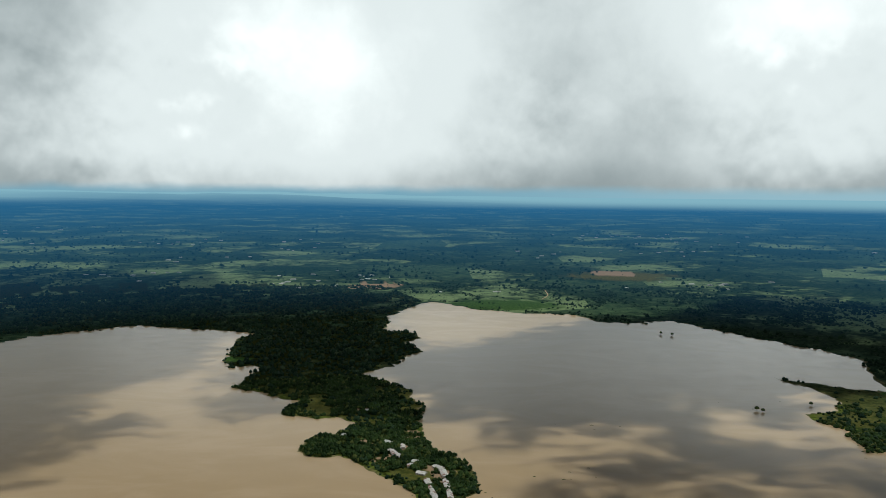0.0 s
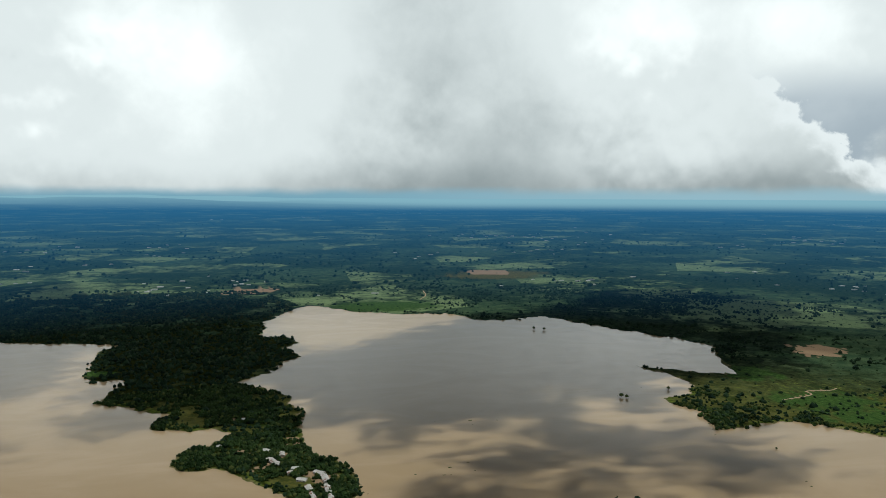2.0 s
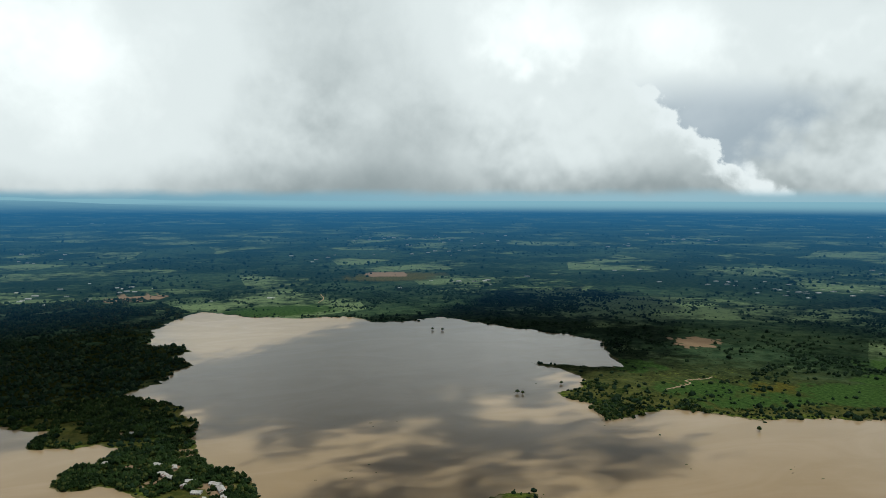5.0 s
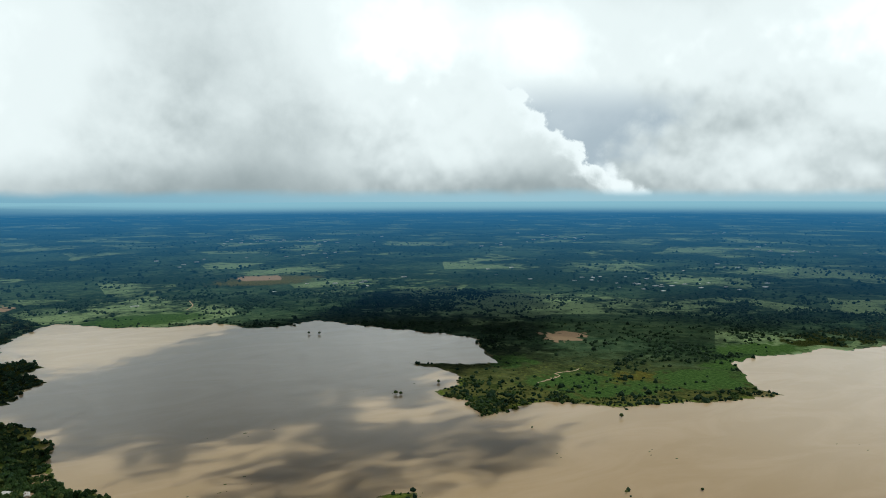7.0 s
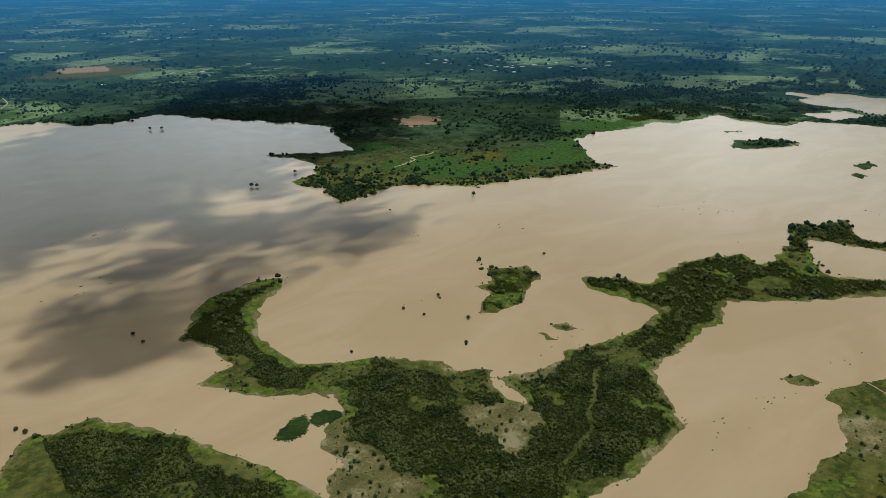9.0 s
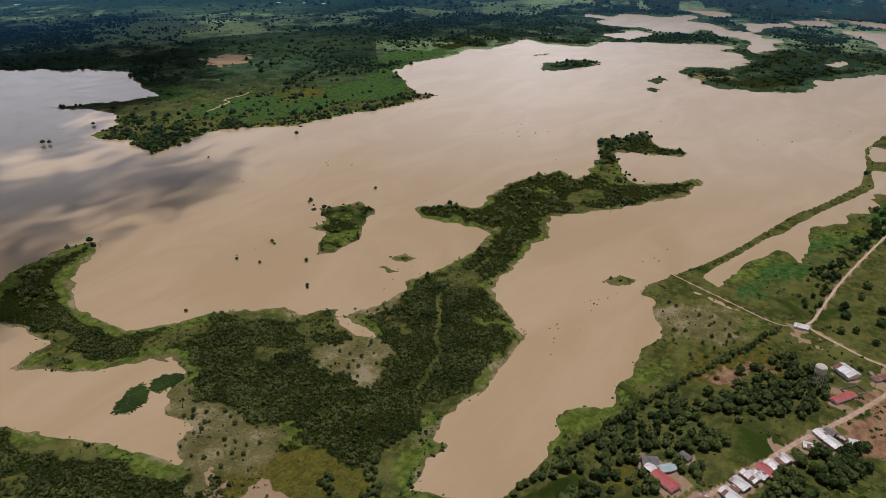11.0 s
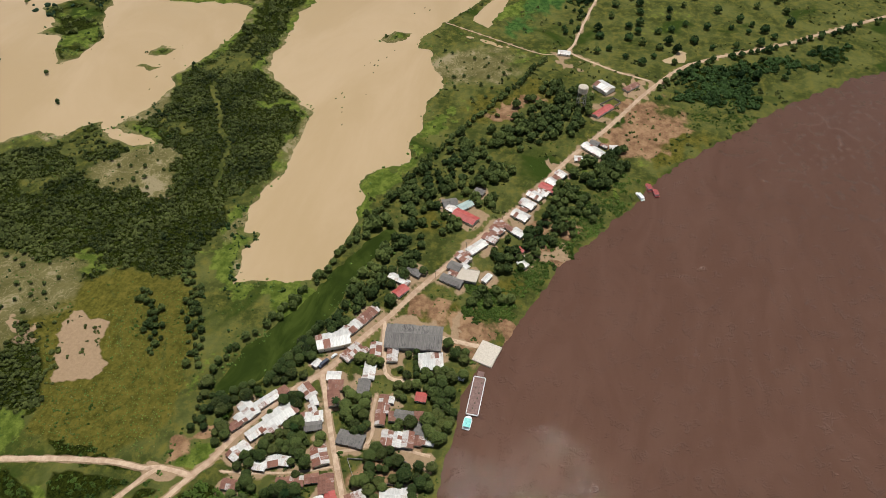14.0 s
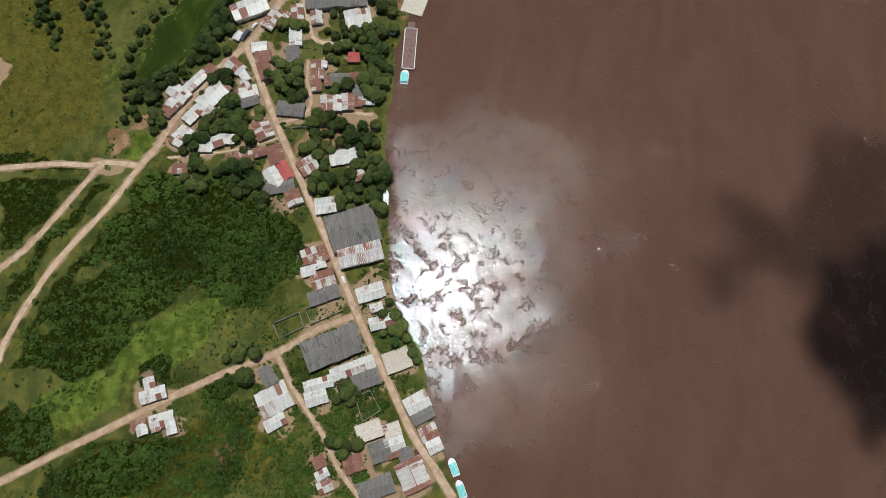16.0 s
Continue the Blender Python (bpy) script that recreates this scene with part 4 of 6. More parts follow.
SCRUBBY = [(146, 240, 5, 32, 0), (-10, 205, 16, 18, 0), (100, 285, 26, 30, 0), (75, 300, 30, 40, 0), (200, 165, 18, 14, 150),
           (-25, 150, 14, 30, 30), (20, 104, 8, 10, 0), (240, 165, 30, 8, 155), (30, 140, 9, 9, 0)]
ROADS = [(MAIN_ROAD, 5.4), (SOUTH_WEST_ROAD, 4.2), (WEST_ROAD, 4.2), (WEST_FORK, 4.0), (STREET, 4.4), (SIDE_ROAD, 4.0), (LANE, 3.0),
         (PORT_LANE, 3.6), (LANDING_LANE, 4.4), (COURT_LANE, 2.6), (YARD_LANE, 2.6), (FOOT_LANE, 1.6), (LEVEE_TRACK, 3.4),
         (LEVEE_FOOT, 1.6), (PATH_NORTH, 4.5), (MARSH_PATH, 4.0)]


def woodland(x, y, d):
    """How thick the wood is, 0 to 1."""
    gaps = rough_noise(x, y, 60, 21)
    pen = (x > -620) & (x < 90) & (y > 740) & (y < 2150)
    w = np.where(pen, smooth(d, 1, 8) * smooth(gaps, np.where(y < 1400, 0.34, 0.27), np.where(y < 1400, 0.48, 0.38)) * (1 - smooth(blobs(BARES, x, y), 0.3, 0.6)), 0)
    nw = (x < 60 + (y - 2150) * -0.4) & (y >= 1900) & (y < 2900)
    w = np.maximum(w, np.where(nw & ~pen, smooth(d, 2, 20) * smooth(gaps, 0.34, 0.44), 0))
    spit = (y > 205 + np.clip(x - 330, 0, 999) * 0.02) & (x > 60) & (x < 1320) & (y < 840) & (y > 330 - x * 0.2)
    bays = np.maximum(blobs(MUDDY, x, y), np.maximum(blobs(LUSH, x, y), blobs(DRYISH, x, y)))
    edge = smooth(d - np.where(x > 480, 14, 44) * np.maximum(rough_noise(x, y, 62, 23) - 0.30, 0) - 6 * rough_noise(x, y, 12, 25), 0, 6) * (0.2 + 0.8 * smooth(gaps, 0.28, 0.36))
    field = smooth(inside_by(FIELD, x, y), -4, 8)
    islet = np.hypot(x - 625, y - 585) < 90
    edge = edge * smooth(line_gap(WOOD_PATH, x, y), 1.6, 3.6)
    w = np.maximum(w, np.where(spit, edge * (1 - smooth(bays, 0.35, 0.6)) * (1 - 0.93 * field) * np.where(islet, 0.1, 1), 0))
    w = np.maximum(w, islet * 0.8 * smooth(rough_noise(x, y, 18, 97), 0.50, 0.62) * smooth(d, 1, 3))
    wx, wy = x + 14 * rough_noise(x, y, 14, 91) - 7, y + 14 * rough_noise(x, y, 14, 93) - 7
    w = np.maximum(w, smooth(blobs(MARSH_WOOD, x, y), 0.35, 0.7) * smooth(d, 1, 6) * smooth(gaps, 0.25, 0.4))
    w = np.maximum(w, smooth(x, 1560, 1800) * (y > -300) * (y < 1250) * smooth(d, 22, 48) * smooth(gaps, 0.36, 0.5))
    for o, thick in ((SCRUB_MAIN, 1.0), (SCRUB_BETWEEN, 1.0), (SCRUB_WEST, 1.0), (SCRUB_SOUTH, 0.5)):
        w = np.maximum(w, thick * smooth(inside_by(o, wx, wy), -1, 5) * smooth(rough_noise(x, y, 26, 95), 0.2, 0.34))
    w = np.maximum(w, smooth(blobs(SCRUBBY, x, y), 0.35, 0.65) * smooth(d, 1, 4))
    return w


def cover(x, y, d):
    r = np.hypot(x, y)
    bare, lush = smooth(blobs(BARES, x, y), 0.2, 0.8), np.maximum(blobs(LUSH, x, y), 0.36 * blobs(PASTURE, x, y))
    close = r < 1600
    for line, wide in ROADS:
        g = np.full(x.shape, 1e3)
        g[close] = line_gap(line, x[close], y[close])
        bare = np.maximum(bare, (1 - smooth(g, wide * 0.45, wide * 0.5 + 1.3)) * 0.75)
    near = r < 760
    yard = np.zeros(x.shape)
    for hx, hy, l, w, _, _ in ALL_HOMES:
        yard[near] = np.maximum(yard[near], 1 - smooth(np.hypot(x[near] - hx, y[near] - hy), l * 0.5, l * 0.5 + 9))
    bare = np.maximum(bare, yard * smooth(rough_noise(x, y, 12, 35), 0.30, 0.62))
    bare = np.maximum(bare, smooth(inside_by(SAND, x + 10 * rough_noise(x, y, 9, 37) - 5, y + 10 * rough_noise(x, y, 9, 39) - 5), -2, 3))
    rut = np.full(x.shape, 1e3)
    rut[near] = np.minimum(line_gap([(312, 290), (270, 264), (235, 242), (195, 224), (165, 215)], x[near], y[near]),
                           line_gap([(300, 330), (262, 300), (215, 262), (180, 245)], x[near], y[near]))
    rim = (1 - smooth(d, 7, 26)) * 1.0 * smooth(rough_noise(x, y, 60, 31), 0.3, 0.6) * (r < 1500) * (y > 205)
    mud = np.maximum(blobs(MUDDY, x, y), (1 - smooth(d, 2, 9)) * rough_noise(x, y, 70, 33) * 1.35 * (y > 205))
    return {"bare": bare, "lush": np.maximum(lush, rim), "mud": mud,
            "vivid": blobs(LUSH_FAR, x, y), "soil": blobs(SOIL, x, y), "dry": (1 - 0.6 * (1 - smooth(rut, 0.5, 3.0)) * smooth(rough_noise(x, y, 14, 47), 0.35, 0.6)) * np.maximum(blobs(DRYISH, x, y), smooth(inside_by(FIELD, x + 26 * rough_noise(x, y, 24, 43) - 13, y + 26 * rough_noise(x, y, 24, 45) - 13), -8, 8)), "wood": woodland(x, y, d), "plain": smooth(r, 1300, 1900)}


CENTRE, EYE, RIM, LAST = (0.0, -12.0), 402.0, 3000.0, 46000.0


def lay(x, y, z):
    """Land past the rim is drawn in and lifted along the line of sight from high above the centre, so that the whole plain to the
    horizon fits into five kilometres."""
    x, y, z = np.array(x, float), np.array(y, float), np.array(z, float)
    r = np.hypot(x - CENTRE[0], y - CENTRE[1])
    k = np.where(r > RIM, (RIM + 1850 * (1 - RIM / np.maximum(r, 1))) / np.maximum(r, 1), 1.0)
    return CENTRE[0] + (x - CENTRE[0]) * k, CENTRE[1] + (y - CENTRE[1]) * k, EYE * (1 - k) + z * k, k


def fast_mesh(name, verts, faces, smooth_faces=False):
    """A mesh from arrays: verts n x 3, faces m x 3 or m x 4."""
    me = bpy.data.meshes.new(name)
    n = faces.shape[1]
    me.vertices.add(len(verts))
    me.vertices.foreach_set("co", np.ascontiguousarray(verts, np.float32).ravel())
    me.loops.add(faces.size)
    me.loops.foreach_set("vertex_index", np.ascontiguousarray(faces, np.int32).ravel())
    me.polygons.add(len(faces))
    me.polygons.foreach_set("loop_start", np.arange(0, faces.size, n, dtype=np.int32))
    me.polygons.foreach_set("use_smooth", np.full(len(faces), smooth_faces))
    me.update(calc_edges=True)
    return me


def build_ground():
    az = np.radians(np.concatenate([np.arange(-37, 116, 0.33), np.arange(116, 323, 1.1)]))
    rings, r = [], 3.0
    while r < RIM:
        rings.append(r)
        r += max(2.2, r * 0.0088)
    rings = np.concatenate([rings, RIM * (LAST / RIM) ** np.linspace(0, 1, 52)])
    R, A = np.meshgrid(rings, az, indexing="ij")
    x, y = CENTRE[0] + (R * np.sin(A)).ravel(), CENTRE[1] + (R * np.cos(A)).ravel()
    d = shore(x, y)
    z = height(x, y, d)
    far = smooth(R.ravel(), 9000, 26000)
    z = z + far * 420 * rough_noise(x, y, 5200, 41) * smooth(np.degrees(-A.ravel()), -14, 22)
    px, py, pz, _ = lay(x, y, z)
    n, m = len(rings), len(az)
    i = np.arange((n - 1) * m)
    k, c = i // m, i % m
    nxt = (c + 1) % m
    faces = np.stack([k * m + c, k * m + nxt, (k + 1) * m + nxt, (k + 1) * m + c], 1)
    me = fast_mesh("ground", np.stack([px, py, pz], 1), faces[:, ::-1], True)
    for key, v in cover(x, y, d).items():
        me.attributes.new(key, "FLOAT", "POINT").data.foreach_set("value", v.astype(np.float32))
    # share of painted haze at each vertex, growing with distance
    haze = HAZE_MOST * (1 - np.exp(-np.maximum(R.ravel() - HAZE_START, 0) / HAZE_LENGTH))
    me.attributes.new("haze", "FLOAT", "POINT").data.foreach_set("value", haze.astype(np.float32))
    plan = me.attributes.new("plan", "FLOAT_VECTOR", "POINT")
    plan.data.foreach_set("vector", np.stack([x, y, z * 0], 1).astype(np.float32).ravel())
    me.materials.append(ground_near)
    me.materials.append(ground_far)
    me.polygons.foreach_set("material_index", (rings[k] >= HAZE_START).astype(np.int32))
    return tagged(new("ground", me), "green flood plain of pasture, scrub and bare earth reaching the horizon", "ground",
                  kind="structure")


for shade_line, step, deep, mat in ((WEST_SHADE, 30, 260, veil), (LAKE_SHADE, 22, 220, broken), (SHORE_SHADE, 14, 110, veil), (LAND_SHADE, 30, 260, thin), (MARSH_SHADE, 12, 110, ragged_dense),
                                    (RIVER_SHADE, 8, 60, ragged_dense), (RIVER_WISP, 8, 40, ragged_thin)):
    build_cloud(shade_line, step, deep, mat, "low grey-white cloud drifting over lake and land" if deep > 100 else "ragged scrap of cloud drifting over the river")
build_ground()


def sheet_of_water(name, outline, z, mat, label, category):
    bm = bmesh.new()
    bm.faces.new([bm.verts.new((x, y, z)) for x, y in outline])
    bmesh.ops.triangulate(bm, faces=bm.faces[:])
    me = bpy.data.meshes.new(name)
    bm.to_mesh(me)
    bm.free()
    me.materials.append(mat)
    return tagged(new(name, me), label, category, kind="structure")


DIVIDE = [(-2850, -800), (-300, -60), (-60, 20), (60, 60), (190, 110), (300, 90), (420, 45), (513, 12), (620, -30), (760, -140),
          (930, -380), (2850, -1500)]
around = [(2990 * math.sin(radians(a)), 2990 * math.cos(radians(a))) for a in range(118, -105, -6)]
sheet_of_water("lake_water", DIVIDE + around, 0.0, lake_water, "calm silty tan lake water under broken cloud", "water")
around = [(2990 * math.sin(radians(a)), 2990 * math.cos(radians(a))) for a in range(-106, -242, -6)]
sheet_of_water("river_water", DIVIDE[::-1] + around, 0.0, river_water, "wide reddish brown river with rippled glitter", "water")


def widened(outline, by):
    """The outline pushed outwards by so many metres."""
    pts = [Vector((*p, 0)) for p in outline]
    turn_way = 1 if sum(a.x * b.y - b.x * a.y for a, b in zip(pts, pts[1:] + pts[:1])) > 0 else -1
    out = []
    for a, b, c in zip(pts[-1:] + pts[:-1], pts, pts[1:] + pts[:1]):
        t = (c - a).normalized()
        out.append((b.x + t.y * by * turn_way, b.y - t.x * by * turn_way))
    return out


sheet_of_water("canal_water", widened(FIELD_PONDS[-1], 7.0), 0.04, canal_water,
               "still dark green water of a weedy channel", "water")


def ground_at(x, y):
    d = shore(np.array([x], float), np.array([y], float))
    return float(height(np.array([x], float), np.array([y], float), d)[0])


def rounded_line(line, step):
    """The polyline as a smooth line of points about step metres apart."""
    pts = [Vector((*p, 0)) for p in line]
    pts = [pts[0] * 2 - pts[1], *pts, pts[-1] * 2 - pts[-2]]
    out = []
    for a, b, c, d in zip(pts, pts[1:], pts[2:], pts[3:]):
        n = max(1, int((c - b).length / step))
        for i in range(n):
            t = i / n
            out.append(0.5 * (2 * b + (c - a) * t + (2 * a - 5 * b + 4 * c - d) * t * t + (3 * b - a - 3 * c + d) * t ** 3))
    return out + [pts[-2]]


def build_road(name, line, wide, label, lift=0.12):
    way_pts = rounded_line(line, 4.0)
    rows_of = 5
    xs, ys = [], []
    for i, p in enumerate(way_pts):
        t = way_pts[min(i + 1, len(way_pts) - 1)] - way_pts[max(i - 1, 0)]
        s = Vector((t.y, -t.x, 0)).normalized()
        for k in range(rows_of):
            u = (k / (rows_of - 1) - 0.5) * wide * (1 + 0.35 * (noise.noise(p * 0.11 + Vector((k * 3.1, lift * 9, 0)))))
            xs.append(p.x + s.x * u)
            ys.append(p.y + s.y * u)
    x, y = np.array(xs), np.array(ys)
    z = height(x, y, np.maximum(shore(x, y), 6.0)) + lift
    k = np.arange(len(x)) % rows_of
    z += np.where((k == 0) | (k == rows_of - 1), -lift - 0.12, 0) + np.where(k == 2, 0.04, 0)
    i = np.arange((len(way_pts) - 1) * (rows_of - 1))
    a = i // (rows_of - 1) * rows_of + i % (rows_of - 1)
    me = fast_mesh(name, np.stack([x, y, z], 1), np.stack([a, a + rows_of, a + rows_of + 1, a + 1], 1), True)
    me.materials.append(earth_road)
    return tagged(new(name, me), label, "road", kind="structure")


for i, (line, wide) in enumerate(ROADS):
    build_road("road" if wide > 3.7 else "lane", line, wide, "pale dusty earth road with worn wheel tracks" if wide > 3.7 else "narrow earth lane", 0.12 + 0.004 * i)

# ---- things: helpers ----


def box(bm, x0, x1, y0, y1, z0, z1):
    v = [bm.verts.new(p) for p in ((x0, y0, z0), (x1, y0, z0), (x1, y1, z0), (x0, y1, z0), (x0, y0, z1), (x1, y0, z1), (x1, y1, z1), (x0, y1, z1))]
    for f in ((3, 2, 1, 0), (4, 5, 6, 7), (0, 1, 5, 4), (1, 2, 6, 5), (2, 3, 7, 6), (3, 0, 4, 7)):
        bm.faces.new([v[i] for i in f])


def tube(bm, a, b, ra, rb, sides=8):
    """A tapered round bar from a to b."""
    a, b = Vector(a), Vector(b)
    q = (b - a).to_track_quat("Z", "Y")
    rings = []
    for p, r in ((a, ra), (b, rb)):
        rings.append([bm.verts.new(p + q @ Vector((r * math.cos(k * math.tau / sides), r * math.sin(k * math.tau / sides), 0))) for k in range(sides)])
    for k in range(sides):
        bm.faces.new((rings[0][k], rings[0][(k + 1) % sides], rings[1][(k + 1) % sides], rings[1][k]))
    bm.faces.new(rings[0][::-1])
    bm.faces.new(rings[1])


def mesh_of(name, bm, mat):
    me = bpy.data.meshes.new(name)
    bm.to_mesh(me)
    bm.free()
    me.materials.append(mat)
    return me


def part(name, bm, mat, parent, label="", place=None):
    """Links a bmesh, or a mesh that is there already, as one object under a thing."""
    ob = new(name, mesh_of(name, bm, mat) if isinstance(bm, bmesh.types.BMesh) else bm)
    ob.parent = parent
    if place is not None:
        ob.matrix_basis = place
    return tagged(ob, label)


def thing(name, x, y, z, turn, label, category, group=""):
    ob = new(name)
    ob.matrix_basis = pose(x, y, z, 0, 0, turn)
    ob.empty_display_size = 0.5
    return tagged(ob, label, category, group)


def scaled(x, y, z, sx, sy, sz, rx=0, ry=0, rz=0):
    return pose(x, y, z, rx, ry, rz) @ Matrix.Diagonal((sx, sy, sz, 1))


# ---- houses ----
def ribbed_sheet(mat):
    """A ribbed roofing sheet, 1 x 1, ribs along y, y from 0 (ridge) to -1 (eave)."""
    bm = bmesh.new()
    n = 10
    for lo, up in ((0.0, 1.0), (-0.25, 0.75)):
        rows2 = []
        for y in (0.0, -1.0):
            rows2.append([bm.verts.new((i / n - 0.5, y, (up if i % 2 else lo))) for i in range(n + 1)])
        for i in range(n):
            q = (rows2[0][i], rows2[1][i], rows2[1][i + 1], rows2[0][i + 1])
            bm.faces.new(q if up == 1.0 else q[::-1])
    return mesh_of("roof_sheet", bm, mat)


SHEETS = {k: ribbed_sheet(m) for k, m in sheet_kinds.items() if k != "c"}


def unit_box(name, mat):
    bm = bmesh.new()
    box(bm, -0.5, 0.5, -0.5, 0.5, 0, 1)
    bmesh.ops.bevel(bm, geom=bm.edges[:], offset=0.02, segments=1, affect="EDGES")
    return mesh_of(name, bm, mat)


DOOR, WINDOW = unit_box("door", wood_dark), unit_box("window", pane)
CAP, POST = unit_box("rim", steel_pale), unit_box("post", wood_dark)
CAPS = {k: unit_box("ridge_cap", m) for k, m in sheet_kinds.items()}
PARAPET = unit_box("parapet", sheet_kinds["c"])
LOOKS = {"w": "small house with a bright corrugated zinc roof", "m": "small house with a patchy rust-stained zinc roof",
         "g": "long building with a dull grey fibre-cement roof", "r": "small house with a rust-brown corrugated roof",
         "d": "house with a red-painted corrugated roof", "t": "house with a pale green-grey metal roof",
         "s": "open hall with a striped patchwork sheet roof", "c": "unfinished house with a flat cast concrete roof"}
chance = random.Random(5)


def gable_walls(l, w, high, rise):
    """Four walls with thickness and gables, open to the roof, with their inner faces."""
    bm = bmesh.new()
    t = 0.18
    for s in (-1, 1):
        y = s * w / 2
        box(bm, -l / 2, l / 2, min(y, y - s * t), max(y, y - s * t), -0.6, high)
    for s in (-1, 1):
        x0, x1 = sorted((s * l / 2, s * (l / 2 - t)))
        a, b = -w / 2 + t, w / 2 - t
        prof = ((a, -0.6), (b, -0.6), (b, high), (0, high + rise * 0.96), (a, high))
        f = [bm.verts.new((x0, p, q)) for p, q in prof]
        g2 = [bm.verts.new((x1, p, q)) for p, q in prof]
        bm.faces.new(f[::-1])
        bm.faces.new(g2)
        for i in range(5):
            bm.faces.new((f[i], f[(i + 1) % 5], g2[(i + 1) % 5], g2[i]))
    return bm


def house(x, y, l, w, turn, kind, group):
    big = l * w > 250
    high = (4.4 if big else 2.5) + chance.uniform(-0.2, 0.3)
    ob = thing("warehouse" if big else "house", x, y, ground_at(x, y), turn, LOOKS[kind], "building" if big else "house", group)
    rise = w * chance.uniform(0.12, 0.17) if kind != "c" else 0.0
    part("wall", gable_walls(l, w, high, rise), block_wall if kind in "cg" else wall_paint, ob)
    for i, u in enumerate((-0.3, 0.05, 0.32)):
        m = DOOR if i == 1 else WINDOW
        for s in ((-1, 1) if i != 1 else (chance.choice((-1, 1)),)):
            hgt, low = (2.0, 0.0) if i == 1 else (1.0, 1.0)
            part("door" if i == 1 else "window", m, None, ob, place=scaled(u * l, s * (w / 2 + 0.005), low, 0.95, 0.1, hgt))
    if kind == "c":
        bm = bmesh.new()
        box(bm, -l / 2 - 0.2, l / 2 + 0.2, -w / 2 - 0.2, w / 2 + 0.2, high, high + 0.2)
        part("roof_slab", bm, sheet_kinds["c"], ob)
        for s in (-1, 1):
            part("parapet", PARAPET, None, ob, place=scaled(0, s * w / 2, high + 0.19, l + 0.36, 0.2, 0.5))
            part("parapet", PARAPET, None, ob, place=scaled(s * l / 2, 0, high + 0.19, 0.2, w - 0.24, 0.5))
        return ob
    over = 0.5
    slope = math.degrees(math.atan2(rise, w / 2))
    run = (w / 2 + over) / math.cos(radians(slope))
    n = max(2, round((l + 2 * over) / (5.0 if big else 2.9)))
    step = (l + 2 * over) / n
    for s in (0, 180):
        for i in range(n):
            u = -l / 2 - over + (i + 0.5) * step
            k = kind
            roll = chance.random()
            if kind in "wm" and roll < 0.13:
                k = "r" if kind == "m" or roll < 0.05 else "m"
            elif kind == "r" and roll < 0.12:
                k = "m"
            part("roof_sheet", SHEETS[k], None, ob,
                 place=pose(0, 0, 0, 0, 0, s) @ scaled(u if s == 0 else -u, 0, high + rise + 0.03 + (i % 2) * 0.02, step * 1.03, run * chance.uniform(0.96, 1.06), 0.06, slope, 0, 0))
    part("ridge_cap", CAPS[kind], None, ob, place=scaled(0, 0, high + rise + 0.05, l + 2 * over, 0.4, 0.08))
    return ob


HOMES = []
for group, rows_of_houses in STREETS:
    for h in rows_of_houses:
        if all((h[0] - o[0]) ** 2 + (h[1] - o[1]) ** 2 > (0.28 * (min(h[2], 18) + min(o[2], 18))) ** 2 * 0.5 for o in HOMES):
            HOMES.append(h)
            house(*h, group)

# lean-tos and sheds that close the gaps between neighbours in a row
for group, rows_of_houses in STREETS[:6]:
    for a, b in zip(rows_of_houses, rows_of_houses[1:]):
        gap = math.hypot(a[0] - b[0], a[1] - b[1])
        x, y = (a[0] + b[0]) / 2, (a[1] + b[1]) / 2
        if 10.0 < gap < 19.0 and all((x - o[0]) ** 2 + (y - o[1]) ** 2 > (0.22 * (o[2] + o[3])) ** 2 for o in HOMES) \
                and all(line_gap(line, np.array([x]), np.array([y]))[0] > wide / 2 + 2.5 for line, wide in ROADS):
            shed = (x, y, max(3.2, min(gap - 5.0, 6.5)), 4.2, a[4], chance.choice("wmmr"))
            HOMES.append(shed)
            house(*shed, group)

# ---- trees and wild growth ----


def lump(seed):
    """An uneven clump of leaves: a 20-sided ball with its corners pushed about."""
    rng = np.random.RandomState(seed)
    bm = bmesh.new()
    bmesh.ops.create_icosphere(bm, subdivisions=1, radius=1.0)
    v = np.array([p.co[:] for p in bm.verts])
    f = np.array([[q.index for q in p.verts] for p in bm.faces])
    bm.free()
    f = f[v[f].mean(1)[:, 2] > -0.6]   # nothing shows of the underside
    return v * (1 + rng.uniform(-0.3, 0.28, (len(v), 1))) + rng.uniform(-0.12, 0.12, v.shape), f


LUMPS = [lump(s) for s in range(12)]


def tuft(seed):
    """A jagged spray of leaves: eight uneven faces."""
    rng = np.random.RandomState(seed + 700)
    v = np.array([(1, 0, 0), (0, 1, 0), (-1, 0, 0), (0, -1, 0), (0, 0, 1), (0, 0, -0.6)], float)
    f = np.array([(0, 1, 4), (1, 2, 4), (2, 3, 4), (3, 0, 4), (1, 0, 5), (2, 1, 5), (3, 2, 5), (0, 3, 5)])
    return v * rng.uniform(0.75, 1.4, (6, 1)) + rng.uniform(-0.32, 0.32, v.shape), f


TUFTS = [tuft(s) for s in range(16)]


def heart(seed):
    """The leafy mass inside a crown: an uneven flattened ball."""
    bm = bmesh.new()
    bmesh.ops.create_icosphere(bm, subdivisions=2, radius=1.0)
    v = np.array([p.co[:] for p in bm.verts])
    f = np.array([[q.index for q in p.verts] for p in bm.faces])
    bm.free()
    return v * (1 + np.random.RandomState(seed).uniform(-0.16, 0.16, (len(v), 1))), f


